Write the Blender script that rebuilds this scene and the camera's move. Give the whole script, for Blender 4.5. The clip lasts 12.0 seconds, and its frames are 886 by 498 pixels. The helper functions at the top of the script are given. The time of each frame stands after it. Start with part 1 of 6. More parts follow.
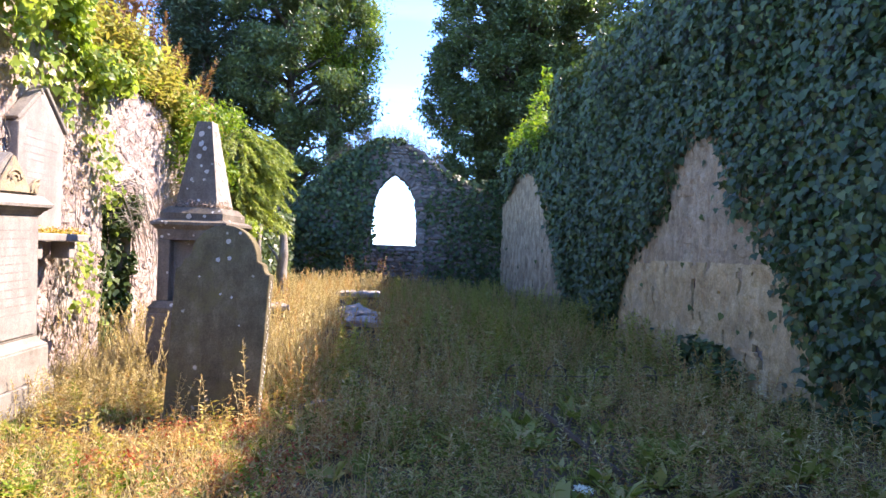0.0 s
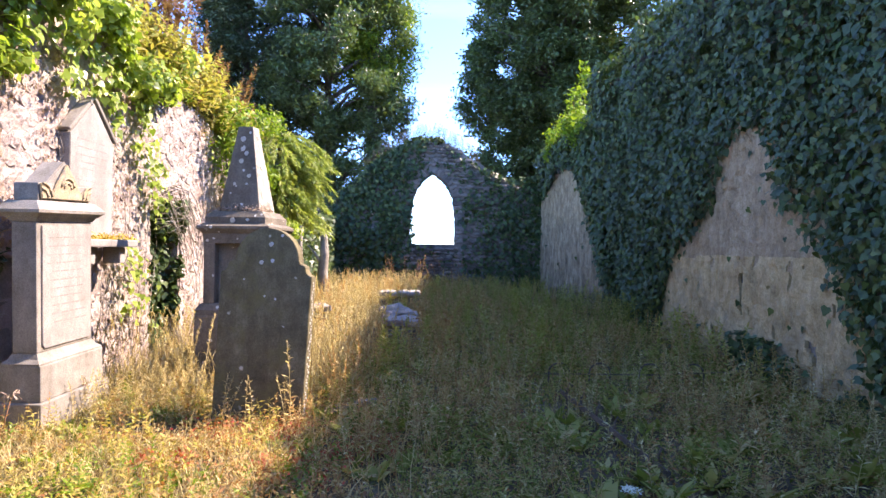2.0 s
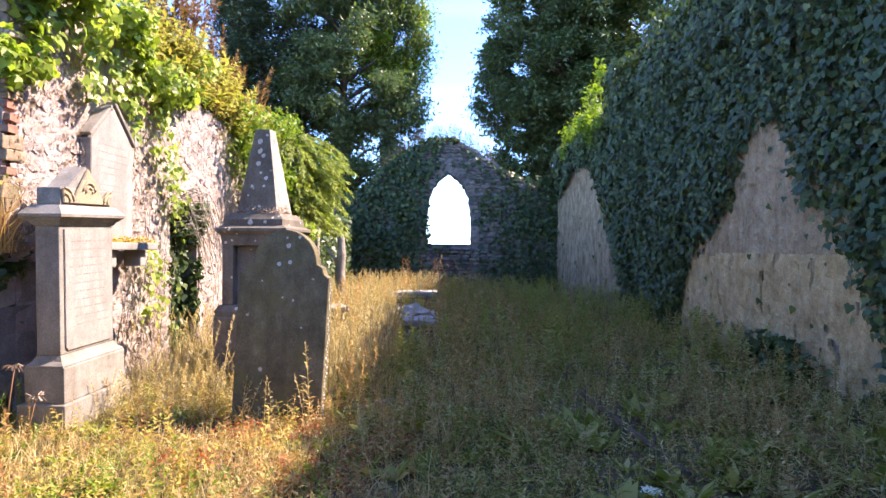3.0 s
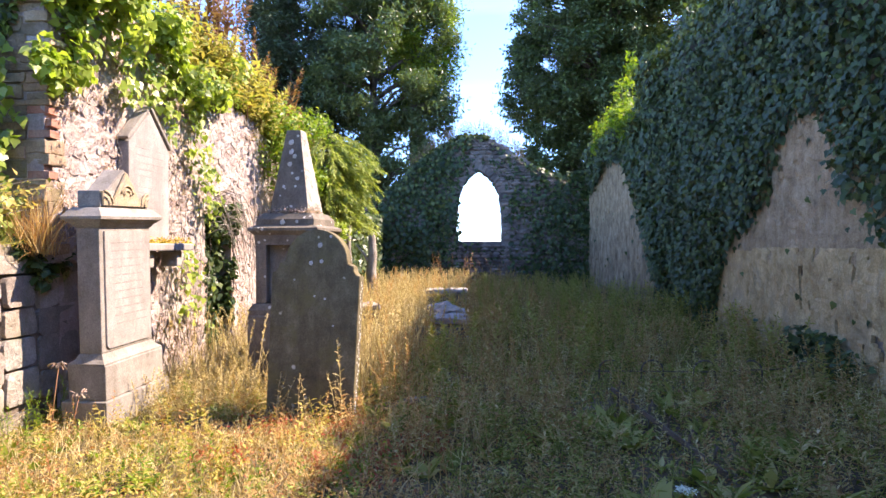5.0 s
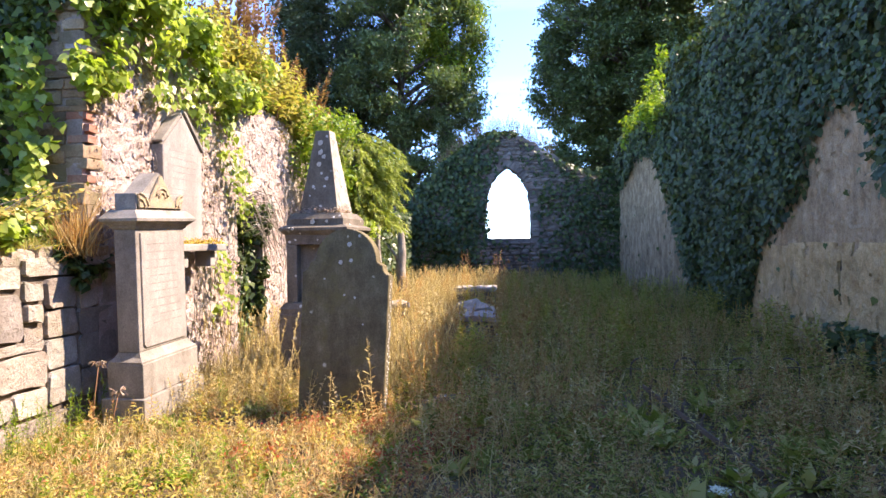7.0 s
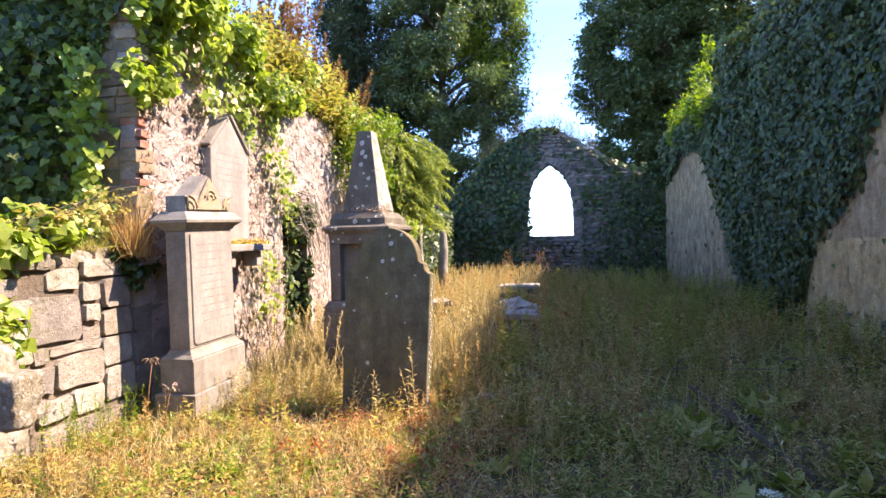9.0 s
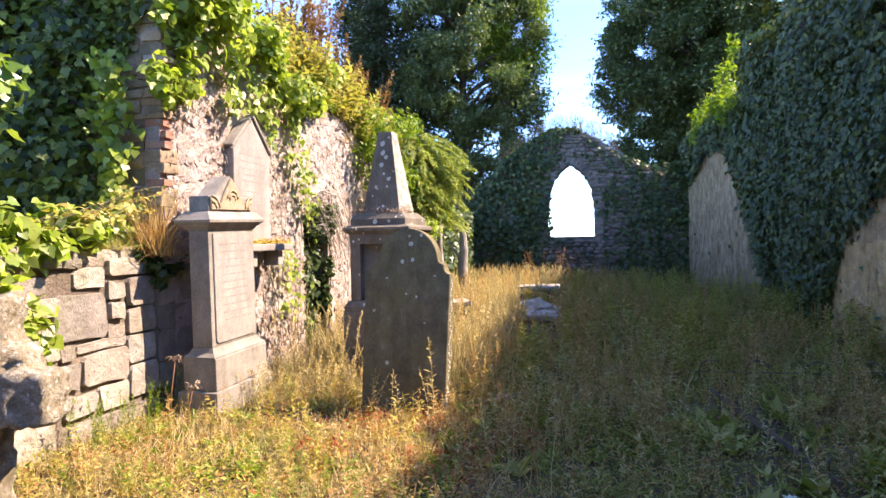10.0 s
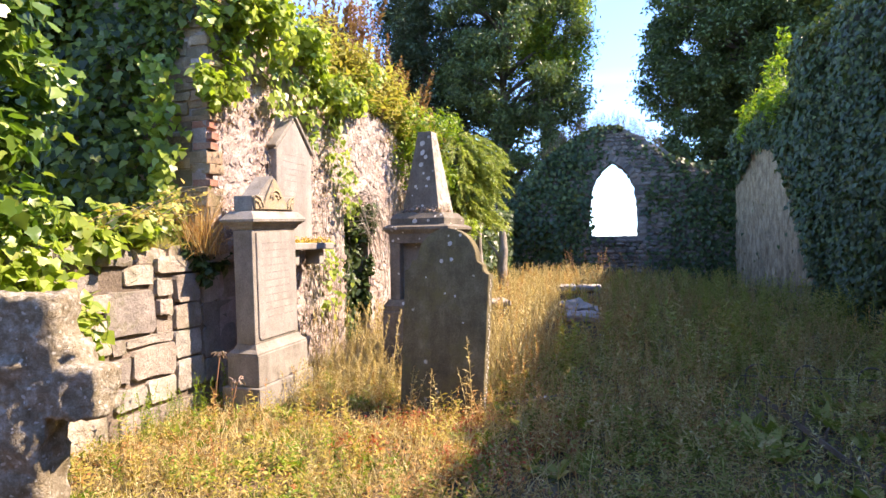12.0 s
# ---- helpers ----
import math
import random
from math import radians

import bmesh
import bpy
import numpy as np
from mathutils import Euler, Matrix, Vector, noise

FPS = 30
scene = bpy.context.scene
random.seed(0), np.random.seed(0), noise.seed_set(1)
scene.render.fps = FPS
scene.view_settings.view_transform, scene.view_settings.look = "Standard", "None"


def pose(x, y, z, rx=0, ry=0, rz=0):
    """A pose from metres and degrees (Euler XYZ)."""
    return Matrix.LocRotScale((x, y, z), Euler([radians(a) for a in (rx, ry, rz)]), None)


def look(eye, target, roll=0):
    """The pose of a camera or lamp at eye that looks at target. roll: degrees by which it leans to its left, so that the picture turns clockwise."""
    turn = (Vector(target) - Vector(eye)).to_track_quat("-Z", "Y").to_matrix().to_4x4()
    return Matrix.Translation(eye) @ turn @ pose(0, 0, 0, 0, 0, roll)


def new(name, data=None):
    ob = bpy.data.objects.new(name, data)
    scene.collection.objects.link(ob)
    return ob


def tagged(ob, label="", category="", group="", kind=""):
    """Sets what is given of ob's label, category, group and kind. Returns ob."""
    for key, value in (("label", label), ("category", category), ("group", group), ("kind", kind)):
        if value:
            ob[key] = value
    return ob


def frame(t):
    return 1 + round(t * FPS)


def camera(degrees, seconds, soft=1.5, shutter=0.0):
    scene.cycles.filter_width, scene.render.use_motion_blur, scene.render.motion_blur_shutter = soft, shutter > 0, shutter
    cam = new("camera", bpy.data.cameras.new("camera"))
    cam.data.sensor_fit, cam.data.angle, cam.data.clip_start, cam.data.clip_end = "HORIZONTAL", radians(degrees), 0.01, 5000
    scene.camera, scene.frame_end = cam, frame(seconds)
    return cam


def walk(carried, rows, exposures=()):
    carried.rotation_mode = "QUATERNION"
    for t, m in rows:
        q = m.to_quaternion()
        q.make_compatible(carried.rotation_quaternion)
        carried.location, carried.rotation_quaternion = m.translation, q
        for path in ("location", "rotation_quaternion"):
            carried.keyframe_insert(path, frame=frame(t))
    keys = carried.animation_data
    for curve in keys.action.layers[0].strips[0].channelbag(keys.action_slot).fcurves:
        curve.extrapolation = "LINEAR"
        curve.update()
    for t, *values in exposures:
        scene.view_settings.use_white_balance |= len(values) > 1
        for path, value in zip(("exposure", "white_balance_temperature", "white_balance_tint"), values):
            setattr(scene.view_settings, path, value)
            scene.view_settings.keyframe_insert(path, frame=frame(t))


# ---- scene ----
cam = camera(70.32, 12.0)

# seconds, place, (turn to the left, tilt up, roll)
PATH = [
    (0, (-0.000, 0.000, 1.550), (-5.09, 0.23, 1.95)),
    (0.5, (-0.004, 0.002, 1.552), (-4.51, 0.15, 1.77)),
    (1, (-0.007, 0.012, 1.553), (-3.56, 0.06, 1.55)),
    (1.5, (-0.007, 0.013, 1.557), (-2.60, 0.02, 1.23)),
    (2, (-0.009, 0.012, 1.556), (-1.58, -0.01, 0.90)),
    (2.5, (-0.008, 0.011, 1.558), (-0.86, -0.05, 0.64)),
    (3, (-0.008, 0.013, 1.560), (-0.08, -0.05, 0.39)),
    (5, (0.002, 0.010, 1.564), (2.73, -0.29, -0.18)),
    (5.5, (0.006, 0.005, 1.567), (3.26, -0.36, -0.30)),
    (6, (0.007, 0.006, 1.568), (3.86, -0.39, -0.43)),
    (6.5, (0.008, 0.003, 1.571), (4.51, -0.45, -0.59)),
    (7, (0.010, 0.003, 1.571), (5.39, -0.50, -0.73)),
    (9, (0.025, -0.006, 1.576), (9.26, -0.62, -1.18)),
    (9.5, (0.034, -0.010, 1.577), (10.09, -0.58, -1.11)),
    (10, (0.027, -0.006, 1.581), (11.08, -0.58, -0.95)),
    (10.5, (0.025, -0.005, 1.583), (12.01, -0.59, -0.84)),
    (11, (0.029, -0.004, 1.586), (13.07, -0.61, -0.69)),
    (11.5, (0.030, -0.003, 1.586), (14.01, -0.60, -0.69)),
    (12, (0.035, -0.007, 1.591), (14.70, -0.65, -0.72)),
]

walk(cam, [(t, pose(*p, 90 + a[1], 0, a[0]) @ pose(0, 0, 0, 0, 0, a[2])) for t, p, a in PATH],
     exposures=[(0, 2.56, 6600, 24), (3, 2.52, 6850, 24), (7, 2.45, 7150, 23), (12, 2.38, 7400, 21)])

# ---------------------------------------------------------------- light
SUN_AZ, SUN_EL = 72.0, 46.0
sun_way = Vector((math.sin(radians(SUN_AZ)) * math.cos(radians(SUN_EL)),
                  math.cos(radians(SUN_AZ)) * math.cos(radians(SUN_EL)), math.sin(radians(SUN_EL))))
world = bpy.data.worlds.new("sky")
scene.world = world
world.use_nodes = True
wn, wl = world.node_tree.nodes, world.node_tree.links
sky = wn.new("ShaderNodeTexSky")
sky.sky_type = "NISHITA"
sky.sun_disc = False
sky.sun_elevation, sky.sun_rotation = radians(SUN_EL), radians(SUN_AZ)
sky.dust_density, sky.air_density, sky.ozone_density = 0.1, 1.0, 3.0
sky.altitude = 2200
wn["Background"].inputs[1].default_value = 0.15
# thin streaks of cloud
wc = wn.new("ShaderNodeTexCoord")
wm = wn.new("ShaderNodeMapping")
wm.inputs["Scale"].default_value = (1.6, 1.6, 9.0)
wt = wn.new("ShaderNodeTexNoise")
wt.inputs["Scale"].default_value, wt.inputs["Detail"].default_value = 1.3, 5
wr = wn.new("ShaderNodeValToRGB")
wr.color_ramp.elements[0].position, wr.color_ramp.elements[1].position = 0.5, 0.72
wx = wn.new("ShaderNodeMix")
wx.data_type = "RGBA"
wx.inputs[7].default_value = (5.0, 5.6, 6.2, 1)
wk = wn.new("ShaderNodeMath")
wk.operation = "MULTIPLY"
wk.inputs[1].default_value = 0.14
wl.new(wc.outputs["Generated"], wm.inputs[0])
wl.new(wm.outputs[0], wt.inputs["Vector"])
wl.new(wt.outputs[0], wr.inputs[0])
wl.new(wr.outputs[0], wk.inputs[0])
wl.new(wk.outputs[0], wx.inputs[0])
wl.new(sky.outputs[0], wx.inputs[6])
wf = wn.new("ShaderNodeMix")
wf.data_type, wf.blend_type = "RGBA", "MULTIPLY"
wf.inputs[0].default_value = 1.0
wf.inputs[7].default_value = (0.58, 0.785, 1.03, 1)
wl.new(wx.outputs[2], wf.inputs[6])
wl.new(wf.outputs[2], wn["Background"].inputs[0])

sun_data = bpy.data.lights.new("sun", "SUN")
sun_data.energy, sun_data.angle, sun_data.color = 3.5, radians(0.55), (1.0, 0.88, 0.72)
sun = new("sun", sun_data)
sun.matrix_world = look(sun_way * 60, (0, 0, 0))


# ---------------------------------------------------------------- materials
def graph(name):
    m = bpy.data.materials.new(name)
    m.use_nodes = True
    return m, m.node_tree.nodes, m.node_tree.links, m.node_tree.nodes["Principled BSDF"]


def ramp(n, l, fac, stops):
    r = n.new("ShaderNodeValToRGB")
    e = r.color_ramp.elements
    while len(e) < len(stops):
        e.new(0.5)
    for i, (p, c) in enumerate(stops):
        e[i].position, e[i].color = p, (*c, 1)
    l.new(fac, r.inputs[0])
    return r.outputs[0]


def noise_out(n, l, scale, detail=5, rough=0.6, vec=None, kind="noise"):
    t = n.new("ShaderNodeTexNoise" if kind == "noise" else "ShaderNodeTexVoronoi")
    t.inputs["Scale"].default_value = scale
    if kind == "noise":
        t.inputs["Detail"].default_value, t.inputs["Roughness"].default_value = detail, rough
    if vec is not None:
        l.new(vec, t.inputs["Vector"])
    return t.outputs[0]


def blend(n, l, fac, a, b, how="MIX"):
    x = n.new("ShaderNodeMix")
    x.data_type, x.blend_type = "RGBA", how
    for sock, val in ((0, fac), (6, a), (7, b)):
        if isinstance(val, (int, float)):
            x.inputs[sock].default_value = val
        elif isinstance(val, tuple):
            x.inputs[sock].default_value = (*val, 1)
        else:
            l.new(val, x.inputs[sock])
    return x.outputs[2]


def stone_mat(name, cols, grain=9.0, stain=1.3, rough=0.9, bump=0.5, lichen=None, lichen_scale=9.0, lichen_amount=0.12,
              streak=0.0, pieces=False, moss=None, lichen_pick=0.62):
    """Weathered stone or render: three tones by a coarse noise, grain by a fine one, lichen as round blots."""
    m, n, l, b = graph(name)
    pos = n.new("ShaderNodeNewGeometry").outputs["Position"]
    coarse = noise_out(n, l, stain, 6, 0.65, pos)
    fine = noise_out(n, l, grain * 5, 4, 0.7, pos)
    col = ramp(n, l, coarse, [(0.3, cols[0]), (0.5, cols[1]), (0.7, cols[2])])
    col = blend(n, l, 0.75, col, ramp(n, l, fine, [(0.25, (0.45, 0.45, 0.45)), (0.75, (1.25, 1.25, 1.25))]), "MULTIPLY")
    if pieces:
        rnd = n.new("ShaderNodeObjectInfo").outputs["Random"]
        isl = n.new("ShaderNodeNewGeometry").outputs["Random Per Island"]
        both = n.new("ShaderNodeMath")
        both.operation = "ADD"
        l.new(rnd, both.inputs[0])
        l.new(isl, both.inputs[1])
        fr = n.new("ShaderNodeMath")
        fr.operation = "FRACT"
        l.new(both.outputs[0], fr.inputs[0])
        col = blend(n, l, 1.0, col, ramp(n, l, fr.outputs[0], [(0, (0.6, 0.58, 0.58)), (0.35, (0.95, 0.86, 0.8)), (0.6, (1.0, 1.0, 0.97)), (0.85, (1.2, 1.02, 0.95)), (1, (1.25, 1.22, 1.15))]), "MULTIPLY")
    if streak:
        mp = n.new("ShaderNodeMapping")
        mp.inputs["Scale"].default_value = (6, 6, 1.1)
        l.new(pos, mp.inputs[0])
        st = noise_out(n, l, 1.0, 7, 0.78, mp.outputs[0])
        col = blend(n, l, streak, col, ramp(n, l, st, [(0.35, (0.35, 0.33, 0.3)), (0.6, (1.1, 1.1, 1.1))]), "MULTIPLY")
    if moss:
        mo = noise_out(n, l, 2.2, 6, 0.7, pos)
        col = blend(n, l, ramp(n, l, mo, [(0.52, (0, 0, 0)), (0.66, (0.8, 0.8, 0.8))]), col, moss)
    if lichen:
        wob = n.new("ShaderNodeMixRGB")
        wob.inputs[0].default_value = 0.05
        l.new(pos, wob.inputs[1])
        tex = n.new("ShaderNodeTexNoise")
        tex.inputs["Scale"].default_value = 14
        l.new(pos, tex.inputs["Vector"])
        l.new(tex.outputs[1], wob.inputs[2])
        v = n.new("ShaderNodeTexVoronoi")
        v.inputs["Scale"].default_value = lichen_scale
        l.new(wob.outputs[0], v.inputs["Vector"])
        dot = ramp(n, l, v.outputs["Distance"], [(lichen_amount * 1.6, (1, 1, 1)), (lichen_amount * 1.6 + 0.08, (0, 0, 0))])
        sep = n.new("ShaderNodeSeparateColor")
        l.new(v.outputs["Color"], sep.inputs[0])
        pick = ramp(n, l, sep.outputs[0], [(lichen_pick, (0, 0, 0)), (lichen_pick + 0.04, (1, 1, 1))])
        col = blend(n, l, blend(n, l, 1.0, dot, pick, "MULTIPLY"), col, lichen)
    l.new(col, b.inputs["Base Color"])
    b.inputs["Roughness"].default_value = rough
    b.inputs["Specular IOR Level"].default_value = 0.25
    add = n.new("ShaderNodeMath")
    add.operation = "MULTIPLY_ADD"
    add.inputs[1].default_value = 0.35
    l.new(fine, add.inputs[0])
    l.new(noise_out(n, l, grain, 6, 0.65, pos), add.inputs[2])
    bu = n.new("ShaderNodeBump")
    bu.inputs["Strength"].default_value, bu.inputs["Distance"].default_value = bump, 0.03
    l.new(add.outputs[0], bu.inputs["Height"])
    l.new(bu.outputs[0], b.inputs["Normal"])
    return m


def leaf_mat(name, stops, rough=0.5, through_light=0.35, patch=None, gloss=0.35, tint=(1.05, 1.15, 0.5)):
    """Leaves and blades: a tone for each island, light let through, and slow changes of tone over the place."""
    m, n, l, b = graph(name)
    geo = n.new("ShaderNodeNewGeometry")
    col = ramp(n, l, geo.outputs["Random Per Island"], stops)
    if patch:
        pn = noise_out(n, l, patch[0], 4, 0.6, geo.outputs["Position"])
        col = blend(n, l, ramp(n, l, pn, [(patch[1], (0, 0, 0)), (patch[1] + 0.15, (1, 1, 1))]), col, patch[2])
        col = blend(n, l, 0.6, col, ramp(n, l, geo.outputs["Random Per Island"], [(0, (0.5, 0.5, 0.5)), (1, (1.4, 1.4, 1.4))]), "MULTIPLY")
    l.new(col, b.inputs["Base Color"])
    b.inputs["Roughness"].default_value = rough
    b.inputs["Specular IOR Level"].default_value = gloss
    tr = n.new("ShaderNodeBsdfTranslucent")
    l.new(blend(n, l, 1.0, col, tint, "MULTIPLY"), tr.inputs[0])
    mix = n.new("ShaderNodeMixShader")
    mix.inputs[0].default_value = through_light
    l.new(b.outputs[0], mix.inputs[1])
    l.new(tr.outputs[0], mix.inputs[2])
    l.new(mix.outputs[0], n["Material Output"].inputs[0])
    return m


